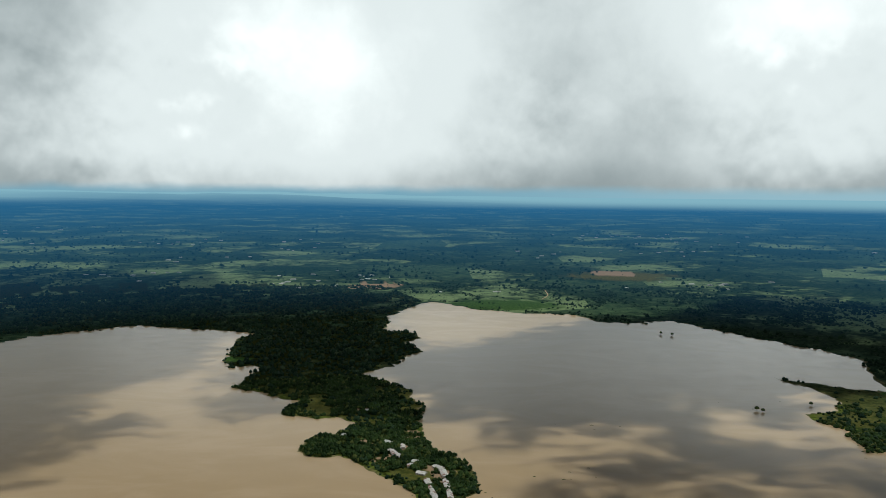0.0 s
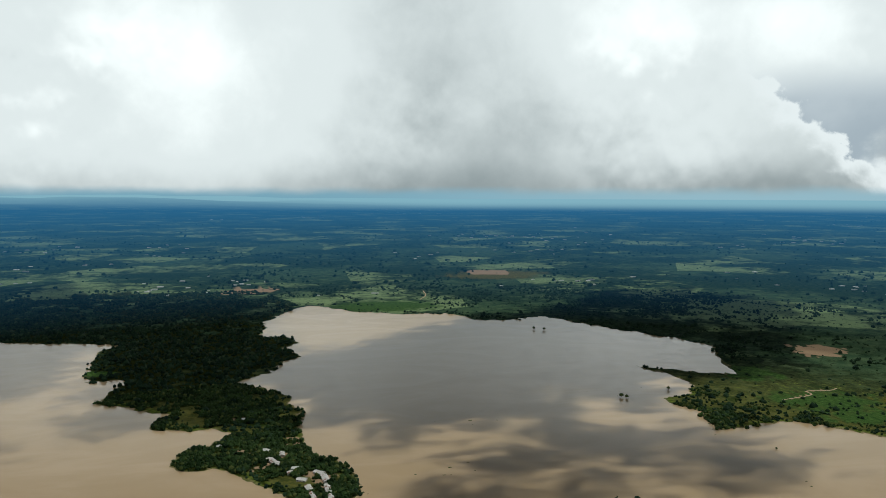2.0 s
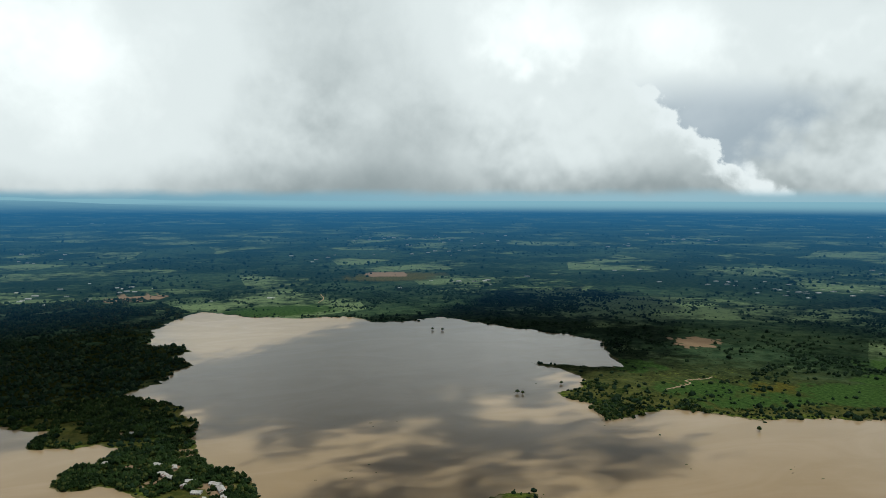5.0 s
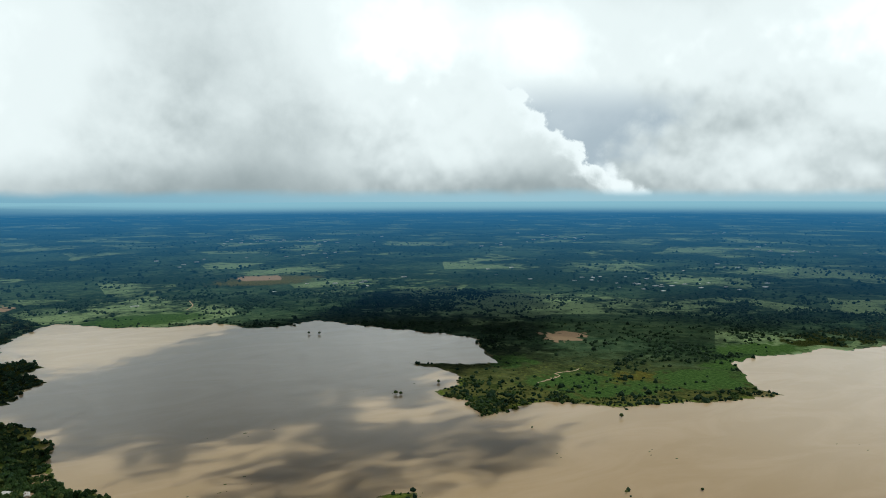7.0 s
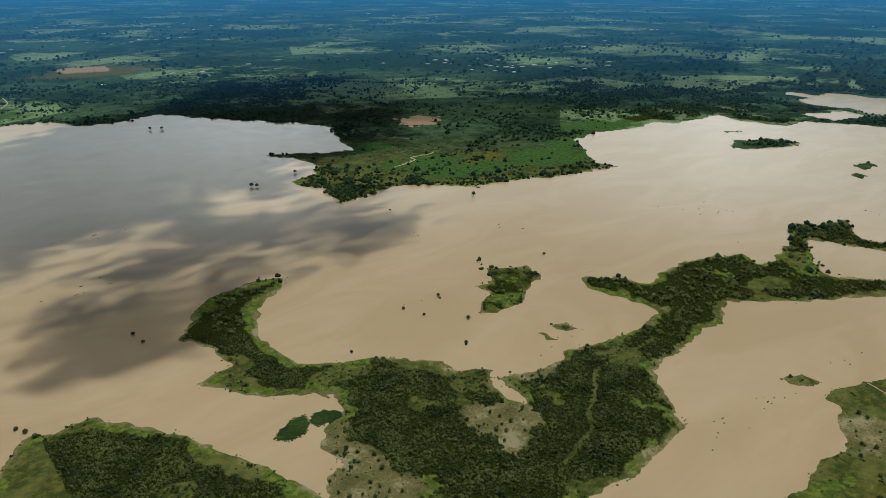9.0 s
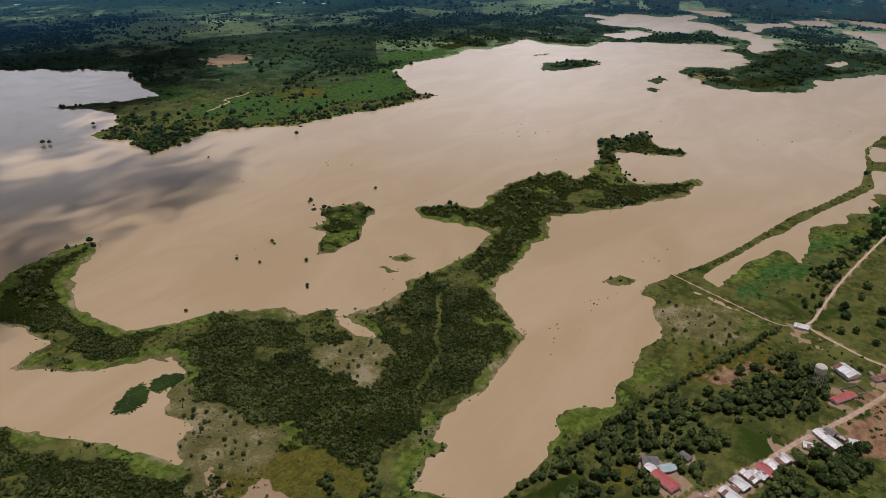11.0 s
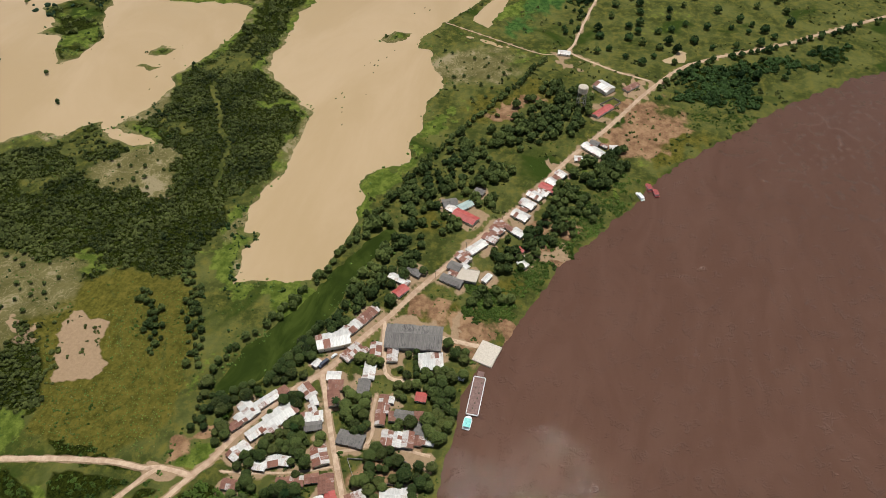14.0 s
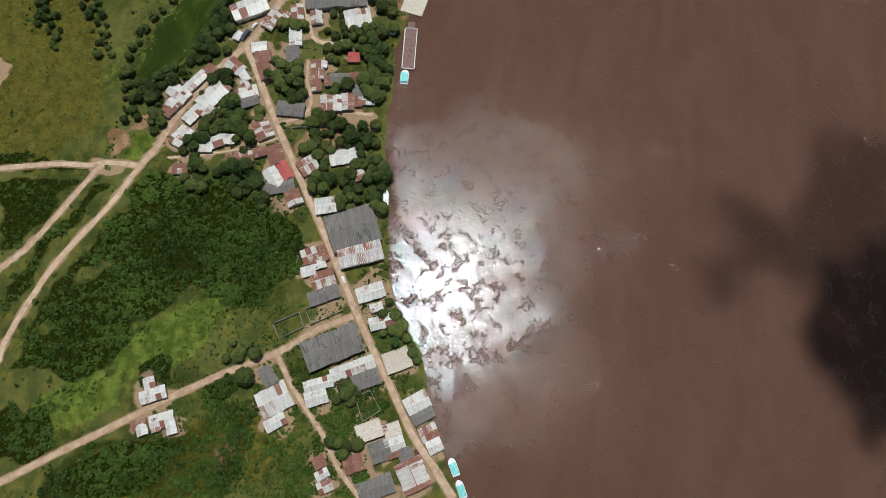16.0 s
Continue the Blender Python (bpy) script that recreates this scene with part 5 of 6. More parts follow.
def crown_arrays(seed, clumps, flat=0.62, cored=False, shapes=LUMPS):
    """Clumps of leaves over a dome 1 wide in radius, z from 0; gaps between them."""
    rng = np.random.RandomState(seed)
    verts, faces, at = [], [], 0
    if cored:
        v, f = heart(seed)
        verts.append(v * (0.74, 0.74, flat * 0.62) + (0, 0, flat * 0.52))
        faces.append(f)
        at = len(v)
    for i in range(clumps):
        a, t = rng.uniform(0, math.tau), math.sqrt(rng.uniform(0, 1))
        size = rng.uniform(0.6, 1.2) * 0.92 / clumps ** 0.42
        p = np.array([t * 0.8 * math.cos(a), t * 0.8 * math.sin(a), flat * (1.15 - 0.95 * t * t) * rng.uniform(0.7, 1.1)])
        v, f = shapes[rng.randint(len(shapes))]
        turn = rng.uniform(0, math.tau)
        c, s = math.cos(turn), math.sin(turn)
        v = v @ np.array([[c, s, 0], [-s, c, 0], [0, 0, 1]]) * (size, size, size * 0.85) + p
        verts.append(v)
        faces.append(f + at)
        at += len(v)
    return np.concatenate(verts), np.concatenate(faces)


def scatter(name, x, y, z, size, protos, mat, label, category, shrink=None, rounded=False):
    """One mesh of many crowns: proto k at each place, turned and scaled."""
    rng = np.random.RandomState(len(x) + 17)
    pick, turn = rng.randint(len(protos), size=len(x)), rng.uniform(0, math.tau, len(x))
    tall = rng.uniform(0.8, 1.25, len(x))
    verts, faces, at = [], [], 0
    for k, (v, f) in enumerate(protos):
        i = np.nonzero(pick == k)[0]
        c, s = np.cos(turn[i])[:, None], np.sin(turn[i])[:, None]
        vx = (v[None, :, 0] * c - v[None, :, 1] * s) * size[i, None] + x[i, None]
        vy = (v[None, :, 0] * s + v[None, :, 1] * c) * size[i, None] + y[i, None]
        vz = v[None, :, 2] * size[i, None] * tall[i, None] + z[i, None]
        verts.append(np.stack([vx, vy, vz], 2).reshape(-1, 3))
        faces.append((f[None] + (np.arange(len(i)) * len(v))[:, None, None] + at).reshape(-1, 3))
        at += len(i) * len(v)
    verts = np.concatenate(verts)
    reach = np.hypot(verts[:, 0] - CENTRE[0], verts[:, 1] - CENTRE[1])
    if shrink:
        verts = np.stack(lay(verts[:, 0], verts[:, 1], verts[:, 2])[:3], 1)
    me = fast_mesh(name, verts, np.concatenate(faces), rounded)
    # how much emitted haze covers each leaf, by its distance
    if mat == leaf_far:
        haze = HAZE_MOST * (1 - np.exp(-np.maximum(reach - HAZE_START, 0) / HAZE_LENGTH))
        me.attributes.new("haze", "FLOAT", "POINT").data.foreach_set("value", haze.astype(np.float32))
    me.materials.append(mat)
    return tagged(new(name, me), label, category, kind="stuff")


def sprinkle(seed, count, near, far, a0, a1):
    """Random places, thinning with distance as the view spreads."""
    rng = np.random.RandomState(seed)
    r = near * (far / near) ** rng.uniform(0, 1, count) if far / near > 3 else np.sqrt(rng.uniform(near ** 2, far ** 2, count))
    a = np.radians(rng.uniform(a0, a1, count))
    return CENTRE[0] + r * np.sin(a), CENTRE[1] + r * np.cos(a), r, rng


def clear_of_roads(x, y, pad):
    ok = np.ones(len(x), bool)
    for line, wide in ROADS:
        ok &= line_gap(line, x, y) > wide / 2 + pad
    return ok


def clear_of_homes(x, y, pad):
    ok = np.ones(len(x), bool)
    for hx, hy, l, w, turn, _ in HOMES:
        c, s = math.cos(radians(turn)), math.sin(radians(turn))
        u, v = (x - hx) * c + (y - hy) * s, (y - hy) * c - (x - hx) * s
        ok &= (np.abs(u) > l / 2 + pad) | (np.abs(v) > w / 2 + pad)
    return ok


NEAR_CROWNS = [crown_arrays(s, 13, shapes=TUFTS) for s in range(8)]
LOW_CROWNS = [crown_arrays(20 + s, 6, 0.66, shapes=TUFTS) for s in range(8)]
MID_CROWNS = [crown_arrays(50 + s, 3, 0.72) for s in range(8)]
FAR_CROWNS = [crown_arrays(90 + s, 3, 0.74) for s in range(6)]
DOTS = [crown_arrays(130 + s, 1, 0.5) for s in range(6)]
FLAT_DOTS = [(v * (1, 1, 0.3), f) for v, f in DOTS]


def grow(name, seed, count, near, far, a0, a1, lo, hi, protos, mat, label, need, category="wood", least=1.0):
    x, y, r, rng = sprinkle(seed, count, near, far, a0, a1)
    d = shore(x, y)
    w = need(x, y, d, r)
    ok = (rng.uniform(0, 1, count) < w) & (d > least)
    x, y, r, d = x[ok], y[ok], r[ok], d[ok]
    if near < 1200:
        keep = clear_of_roads(x, y, 0.8) & clear_of_homes(x, y, 1.0)
        x, y, r, d = x[keep], y[keep], r[keep], d[keep]
    size = (lo + (hi - lo) * rng.uniform(0, 1, len(x)) ** 2) * (0.7 + 0.6 * rough_noise(x, y, 35, 51))
    z = height(x, y, d) - 0.15 * size
    return scatter(name, x, y, z, size, protos, mat, label, category, shrink=far > RIM, rounded=False)


wood_only = lambda x, y, d, r: woodland(x, y, d)
# nearest scrub beside the village
grow("scrub", 1, 24000, 40, 330, -30, 120, 0.9, 3.4, NEAR_CROWNS, leaf_scrub, "dense dark green scrub", wood_only, "scrub")
grow("spit_wood", 2, 62000, 330, 760, -12, 80, 0.9, 3.4, MID_CROWNS, leaf_wild, "dense swamp wood on a low spit", wood_only)
grow("spit_wood", 3, 10000, 760, 1330, 20, 85, 2.0, 5.4, FAR_CROWNS, leaf_wild, "dense swamp wood on a low spit", wood_only)
grow("marsh_wood", 16, 22000, 600, 1950, 86, 110, 1.6, 4.6, FAR_CROWNS, leaf_tree, "dark swamp wood behind the levee", wood_only)
grow("peninsula_wood", 4, 30000, 740, 1500, -24, 8, 2.4, 6.6, FAR_CROWNS, leaf_tree, "dark wood covering a long peninsula", wood_only)
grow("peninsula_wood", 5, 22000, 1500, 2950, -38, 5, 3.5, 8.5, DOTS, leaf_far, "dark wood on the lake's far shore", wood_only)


def plain_growth(x, y, d, r):
    patch = rough_noise(x, y, np.where(r > RIM, 900, 330), 61)
    clump = rough_noise(x, y, np.where(r > RIM, 220, 70), 63)
    lush = np.maximum(np.maximum(blobs(LUSH_FAR, x, y), 0.42 * blobs(PASTURE, x, y)), blobs(DRYISH, x, y))
    hedge = np.minimum(abs((value_noise(x, y, 420, 65) - 0.5)), abs((value_noise(x, y, 300, 67) - 0.5))) < 0.012
    w = smooth(patch, 0.40, 0.60) * smooth(clump, 0.40, 0.56) + 0.04 + 0.7 * hedge
    w = np.maximum(w, woodland(x, y, d) * (x > 1800))
    tips = [(690, 1130, 50, 60, 0), (730, 1230, 60, 45, 0), (770, 1100, 70, 30, 0), (1250, 905, 50, 14, 160), (1130, 935, 60, 16, 160), (880, 1010, 50, 20, 150)]
    w = np.maximum(w, 0.9 * smooth(blobs(tips, x, y), 0.3, 0.7))
    w = np.where((x > 1500) & (d < 22) & (y < 1300), w * 0.12, w)
    return np.where(blobs(BARES, x, y) > 0.4, 0.02, w * (1 - 0.85 * smooth(lush, 0.3, 0.6)))


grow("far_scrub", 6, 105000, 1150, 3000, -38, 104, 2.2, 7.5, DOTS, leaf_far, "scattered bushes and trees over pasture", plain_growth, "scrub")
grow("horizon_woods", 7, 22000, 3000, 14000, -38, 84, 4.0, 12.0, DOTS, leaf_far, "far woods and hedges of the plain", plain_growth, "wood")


# groves in the village: x, y, radius
GROVES = [(378, 121, 24), (326, 123, 22), (350, 100, 12), (300, 138, 15), (466, 98, 24), (430, 112, 18), (500, 82, 20), (574, 24, 28),
          (598, 2, 20), (622, 14, 16), (548, 40, 16), (468, -12, 16), (503, -37, 18), (525, -48, 12), (377, 24, 12), (402, 8, 15),
          (428, -5, 16), (452, -22, 14), (336, 32, 10), (440, 56, 8), (408, 80, 10), (480, 55, 10), (530, 60, 12), (455, 75, 10)]
GROVES_TOWN = [(245, 68, 12), (226, 92, 9), (252, 48, 11), (236, 42, 8), (212, 92, 10), (272, 72, 7), (214, 138, 9), (193, 126, 13),
               (178, 118, 11), (184, 134, 9), (215, 62, 7), (172, 66, 9), (178, 44, 8), (160, 36, 10), (146, 42, 11), (140, 32, 8),
               (154, 118, 9), (144, 104, 10), (150, 140, 8), (168, 146, 8), (234, 150, 12), (256, 146, 14), (282, 138, 12),
               (202, 182, 10), (70, 12, 8), (54, -2, 7), (28, 30, 6), (-4, 32, 7), (40, 92, 7), (262, 96, 7), (280, 40, 6), (258, 62, 6), (242, 160, 11), (222, 170, 10), (272, 150, 10), (300, 143, 10), (182, 168, 8), (222, 41, 10), (184, 38, 9), (161, 33, 8), (187, 68, 9), (146, 40, 8), (154, 67, 8)]


SPIT_GROVES = [(690, 1130, 60, 70, 0), (730, 1230, 70, 50, 0), (790, 1110, 90, 40, 0), (860, 1060, 90, 26, 150), (1245, 905, 55, 16, 160), (1130, 935, 70, 14, 160)]
grow("spit_trees", 19, 16000, 1000, 1600, 24, 58, 2.4, 6.0, FAR_CROWNS, leaf_tree, "dark trees crowding the tip of a grassy point",
     lambda x, y, d, r: smooth(blobs(SPIT_GROVES, x, y), 0.25, 0.6) * smooth(rough_noise(x, y, 45, 119), 0.36, 0.52), "wood", -3.0)


def tussock(x, y, d, r):
    return smooth(rough_noise(x, y, 16, 75), 0.42, 0.62) * 0.8 * (1 - smooth(blobs(BARES, x, y), 0.2, 0.6)) * (inside_by(SAND, x, y) < -4)


def meadow_growth(x, y, d, r):
    return smooth(rough_noise(x, y, 24, 71), 0.44, 0.66) * 0.55 * (1 - blobs(BARES, x, y)) * (inside_by(SAND, x, y) < -3) * (1 - 0.9 * smooth(blobs(PASTURE, x, y), 0.2, 0.5)) * (y < 215 + x * 0.02) + 0.02


grow("field_grass", 13, 16000, 150, 400, 20, 70, 0.3, 0.8, DOTS, leaf_pale, "yellowing tufts of tall grass",
     lambda x, y, d, r: smooth(inside_by(FIELD, x, y), -6, 6) * 0.7 * (inside_by(SAND, x, y) < -3), "grass")
grow("tussocks", 12, 60000, 30, 700, -40, 150, 0.35, 1.3, DOTS, leaf_scrub, "rough grass tussocks and weeds", tussock, "grass")
grow("bushes", 8, 18000, 40, 620, -40, 175, 0.6, 2.6, LOW_CROWNS, leaf_scrub, "low bushes on rough grass", meadow_growth, "scrub")
grow("bushes", 9, 9000, 420, 1150, 60, 128, 1.2, 2.8, FAR_CROWNS, leaf_wild, "low bushes on rough grass", meadow_growth, "scrub")


def yard_growth(x, y, d, r):
    """Bushes, bananas and weeds round the shade trees of the village."""
    w = np.zeros(len(x))
    for gx, gy, gr in GROVES_TOWN + GROVES:
        w = np.maximum(w, 1 - smooth(np.hypot(x - gx, y - gy), gr * 0.7, gr * 1.5))
    return w * smooth(rough_noise(x, y, 9, 117), 0.34, 0.5) * 0.8


grow("yard_bushes", 18, 26000, 30, 640, 30, 130, 0.6, 1.9, LOW_CROWNS, leaf_grove, "leafy green bushes between the village houses", yard_growth, "scrub")


BANK_SCRUB = [(478, -38, 20, 13, 140), (488, -53, 20, 13, 140), (445, -33, 20, 13, 140), (427, -27, 20, 13, 140), (464, -50, 20, 13, 140), (409, -16, 20, 13, 140), (368, 2, 20, 13, 140), (383, -6, 20, 13, 140), (628, -131, 20, 13, 140), (624, -149, 20, 13, 140), (621, -161, 20, 13, 140), (670, -141, 20, 13, 140), (669, -159, 20, 13, 140),
              (336, 37, 12, 9, 140), (325, 20, 12, 9, 140), (328, 30, 12, 9, 140), (352, 15, 12, 9, 140), (321, 39, 12, 9, 140)]
grow("bank_scrub", 21, 70000, 230, 760, 78, 125, 0.6, 2.2, LOW_CROWNS, leaf_scrub, "low bright green scrub on the river bank",
     lambda x, y, d, r: smooth(blobs(BANK_SCRUB, x, y), 0.3, 0.6) * (1 - smooth(blobs(SOIL, x, y), 0.4, 0.7)) * smooth(rough_noise(x, y, 10, 121), 0.28, 0.45), "scrub", 0.6)


def fringe(x, y, d, r):
    return ((d > -5) & (d < 11) & (y > 110)) * 0.5 * smooth(rough_noise(x, y, 25, 73), 0.42, 0.6)


def standing(x, y, d, r):
    """Bushes and small trees in the shallows and along the rim."""
    row = smooth(rough_noise(x, y, np.clip(r * 0.05, 20, 110), 77), 0.46, 0.62)
    return np.where((y > 200) & (x < 1500), row * np.where(d < 0.5, 0.05 * smooth(d, -14, -2), 0.22 * (1 - smooth(d, 6, 30))), 0)


grow("shore_bushes", 14, 60000, 230, 1350, -5, 90, 0.9, 3.2, MID_CROWNS, leaf_tree, "dark bushes standing along the flooded shore", standing, "scrub", -14.0)
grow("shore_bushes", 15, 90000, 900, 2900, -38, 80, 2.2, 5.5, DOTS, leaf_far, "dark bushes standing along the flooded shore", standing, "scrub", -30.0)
grow("shore_reeds", 10, 40000, 250, 1300, -5, 90, 0.6, 1.5, DOTS, leaf_pale, "pale green reeds along the shore", fringe, "reeds", -5.0)

# single trees
def tree_proto(seed, tall, wide, clumps, mat):
    rng = random.Random(seed)
    bm = bmesh.new()
    lean = Vector((rng.uniform(-0.3, 0.3), rng.uniform(-0.3, 0.3), 0))
    fork = Vector((0, 0, tall * 0.42)) + lean
    tube(bm, (0, 0, -0.6), fork, 0.28, 0.19, 7)
    for k in range(5):
        a = k * math.tau / 5 + rng.uniform(-0.4, 0.4)
        out = Vector((math.cos(a) * wide * 0.6, math.sin(a) * wide * 0.6, tall * rng.uniform(0.65, 0.85)))
        tube(bm, fork, out, 0.13, 0.05, 5)
    trunk = mesh_of("trunk", bm, bark)
    v, f = crown_arrays(seed + 300, clumps, 0.72, True, TUFTS)
    v = v * (wide, wide, tall * 0.62) + (lean.x, lean.y, tall * 0.30)
    crown = fast_mesh("crown", v, f)
    crown.materials.append(mat)
    return trunk, crown


TREES = [tree_proto(1, 8.5, 4.6, 210, leaf_grove), tree_proto(2, 7.0, 3.8, 180, leaf_grove), tree_proto(3, 10.5, 5.6, 250, leaf_grove),
         tree_proto(4, 6.0, 3.0, 150, leaf_wild), tree_proto(5, 9.0, 4.2, 200, leaf_grove), tree_proto(6, 7.5, 4.8, 200, leaf_wild)]
TREE_LOOKS = ["broad dark green mango tree with a rounded crown", "medium dark green shade tree", "large spreading dark green tree",
              "small bushy olive-green tree", "tall dense dark green tree", "wide light-green tree with an open crown"]


def tree(x, y, kind, size, turn, group, z=None):
    ob = thing("tree", x, y, ground_at(x, y) if z is None else z, turn, TREE_LOOKS[kind], "tree", group)
    ob.matrix_basis = ob.matrix_basis @ Matrix.Scale(size, 4)
    part("trunk", TREES[kind][0], None, ob)
    part("crown", TREES[kind][1], None, ob)
    return ob


TRACK_ROW = [(760, 22), (800, 14), (840, 16), (874, 4), (920, -4), (960, -2), (1000, -18), (1040, -24), (1090, -30), (1143, -50), (1200, -62), (1277, -78)]
rng2 = random.Random(11)
spots, planned = [], []


def plant(places, group, gap, lo, hi, kinds):
    px, py = np.array([p[0] for p in places]), np.array([p[1] for p in places])
    ok = clear_of_roads(px, py, 1.2) & clear_of_homes(px, py, 0.8) & (shore(px, py) > 2) & (inside_by(SAND, px, py) < -2)
    for (x, y), good in zip(places, ok):
        if good and all((x - a) ** 2 + (y - b) ** 2 > gap * gap for a, b in spots):
            spots.append((x, y))
            planned.append((x, y, rng2.choice(kinds), rng2.uniform(lo, hi), rng2.uniform(0, 360), group))


for gx, gy, gr in GROVES_TOWN:
    plant([(gx + rng2.gauss(0, 0.6) * gr, gy + rng2.gauss(0, 0.6) * gr) for _ in range(int(gr * 3.4))], "trees of the south village", 3.9, 0.65, 1.2, (0, 1, 2, 4, 5))
for gx, gy, gr in GROVES:
    plant([(gx + rng2.gauss(0, 0.55) * gr, gy + rng2.gauss(0, 0.55) * gr) for _ in range(int(gr * 2.2))], "trees of the north village", 5.2, 0.75, 1.35, (0, 1, 2, 4, 5))
plant([(rng2.uniform(700, 1090), rng2.uniform(-230, -5)) for _ in range(210)], "pasture trees", 15, 0.85, 1.4, (0, 1, 3, 4))
plant([(p.x + rng2.uniform(-2.5, 2.5), p.y + rng2.uniform(-2.5, 2.5)) for p in rounded_line(CANAL_HEDGE, 4.0)],
      "row of trees along the channel", 3.2, 0.55, 0.9, (1, 3, 4))
plant([(p.x + rng2.uniform(-2, 2), p.y - 3 + rng2.uniform(-2, 2)) for p in rounded_line(LEVEE, 7.0)], "row of bushes on the levee", 9, 0.16, 0.4, (3, 1))
plant([(p.x + rng2.gauss(0, 2), p.y - 8 + rng2.gauss(0, 3)) for p in rounded_line(MAIN_ROAD, 5.0) if p.x > 660], "roadside trees", 5, 0.5, 1.1, (0, 1, 4))
plant([(x + rng2.gauss(0, 7), y + rng2.gauss(0, 5)) for x, y in TRACK_ROW for _ in range(16)], "trees beside the levee track", 5, 0.5, 1.0, (0, 1, 3, 4))
STRIPS = [[(323, 273), (291, 253), (262, 235), (224, 212)], [(279, 283), (251, 260), (228, 246)]]
for strip_line in STRIPS:
    plant([(p.x + rng2.gauss(0, 3.5), p.y + rng2.gauss(0, 3.5)) for p in rounded_line(strip_line, 1.6)], "trees in the old field", 3.2, 0.4, 0.8, (1, 3, 4))
plant([(rng2.uniform(215, 300), rng2.uniform(350, 470)) for _ in range(45)], "trees on the mud flat", 7, 0.3, 0.6, (1, 3))
plant([(rng2.uniform(380, 460), rng2.uniform(340, 440)) for _ in range(40)], "trees on the mud flat", 7, 0.3, 0.6, (1, 3))
plant([(rng2.uniform(590, 680), rng2.uniform(70, 160)) for _ in range(30)], "trees on the mud flat", 9, 0.3, 0.6, (1, 3))
planned.sort(key=lambda p: math.hypot(p[0], p[1]))
for x, y, kind, size, turn, group in planned[:285]:
    tree(x, y, kind, size, turn, group)
rest = planned[285:]
rx, ry = np.array([p[0] for p in rest]), np.array([p[1] for p in rest])
TALL_CROWNS = [(v * (1.0, 1.0, 1.4) + (0, 0, 0.25), f) for v, f in (crown_arrays(200 + s, 30, 0.66, True, TUFTS) for s in range(6))]
sizes = np.array([p[3] for p in rest]) * 4.6
open_land = (rx > 690) & (ry < 60)
for pick, mat, name, label in ((~open_land, leaf_grove, "grove", "dark green shade trees among the farther houses"),
                               (open_land, leaf_tree, "pasture_trees", "round dark trees dotted over green pasture")):
    scatter(name, rx[pick], ry[pick], height(rx[pick], ry[pick], shore(rx[pick], ry[pick])) + 0.5, sizes[pick], TALL_CROWNS, mat, label, "trees")
for x, y in LONE_TREES:
    tree(x, y, rng2.choice((0, 1, 4)), rng2.uniform(0.5, 0.8) if math.hypot(x, y) < 1200 else 1.2, rng2.uniform(0, 360), "trees standing in the flood", -0.3)

# ---- floating growth on the lake ----
def weed_mats():
    rng = np.random.RandomState(4)
    verts, faces, at = [], [], 0
    for cx0, cy0 in WEED_MATS:
        reach = 5 + 0.02 * math.hypot(cx0, cy0)
        for _ in range(rng.randint(2, 5)):
            x, y = cx0 + rng.normal(0, reach), cy0 + rng.normal(0, reach * 0.6)
            size = rng.uniform(0.25, 0.6) * (1 + 0.0016 * math.hypot(x, y))
            v, f = LUMPS[rng.randint(len(LUMPS))]
            stretch = rng.uniform(1, 3.2)
            verts.append(v * (size * stretch, size, size * 0.35) + (x, y, 0.05))
            faces.append(f + at)
            at += len(v)
    me = fast_mesh("floating_weed", np.concatenate(verts), np.concatenate(faces))
    me.materials.append(leaf_wild)
    tagged(new("floating_weed", me), "dark rafts of floating weed and snags", "weed", kind="stuff")


weed_mats()
PADS = [(246, 490, 17, 12, 20), (279, 487, 13, 11, 0)]


def lily_bed(x, y, a, b, turn):
    """A bed of floating leaves with a ragged rim."""
    rng = np.random.RandomState(int(x))
    n = 1900
    r, t = np.sqrt(rng.uniform(0, 1, n)) * (1 + 0.1 * rng.normal(0, 1, n)), rng.uniform(0, math.tau, n)
    c, s = math.cos(radians(turn)), math.sin(radians(turn))
    r = r * (1 + 0.16 * np.sin(2 * t + x) + 0.12 * np.sin(3 * t + y) + 0.07 * np.sin(7 * t))
    u, v = r * np.cos(t) * a, r * np.sin(t) * b
    lx, ly = x + u * c - v * s, y + u * s + v * c
    ob = scatter("weed_bed", lx, ly, np.full(n, -0.08), rng.uniform(0.9, 1.5, n), FLAT_DOTS, leaf_weed, "round bed of dark green floating weed", "weed")
    return ob


for p in PADS:
    lily_bed(*p)


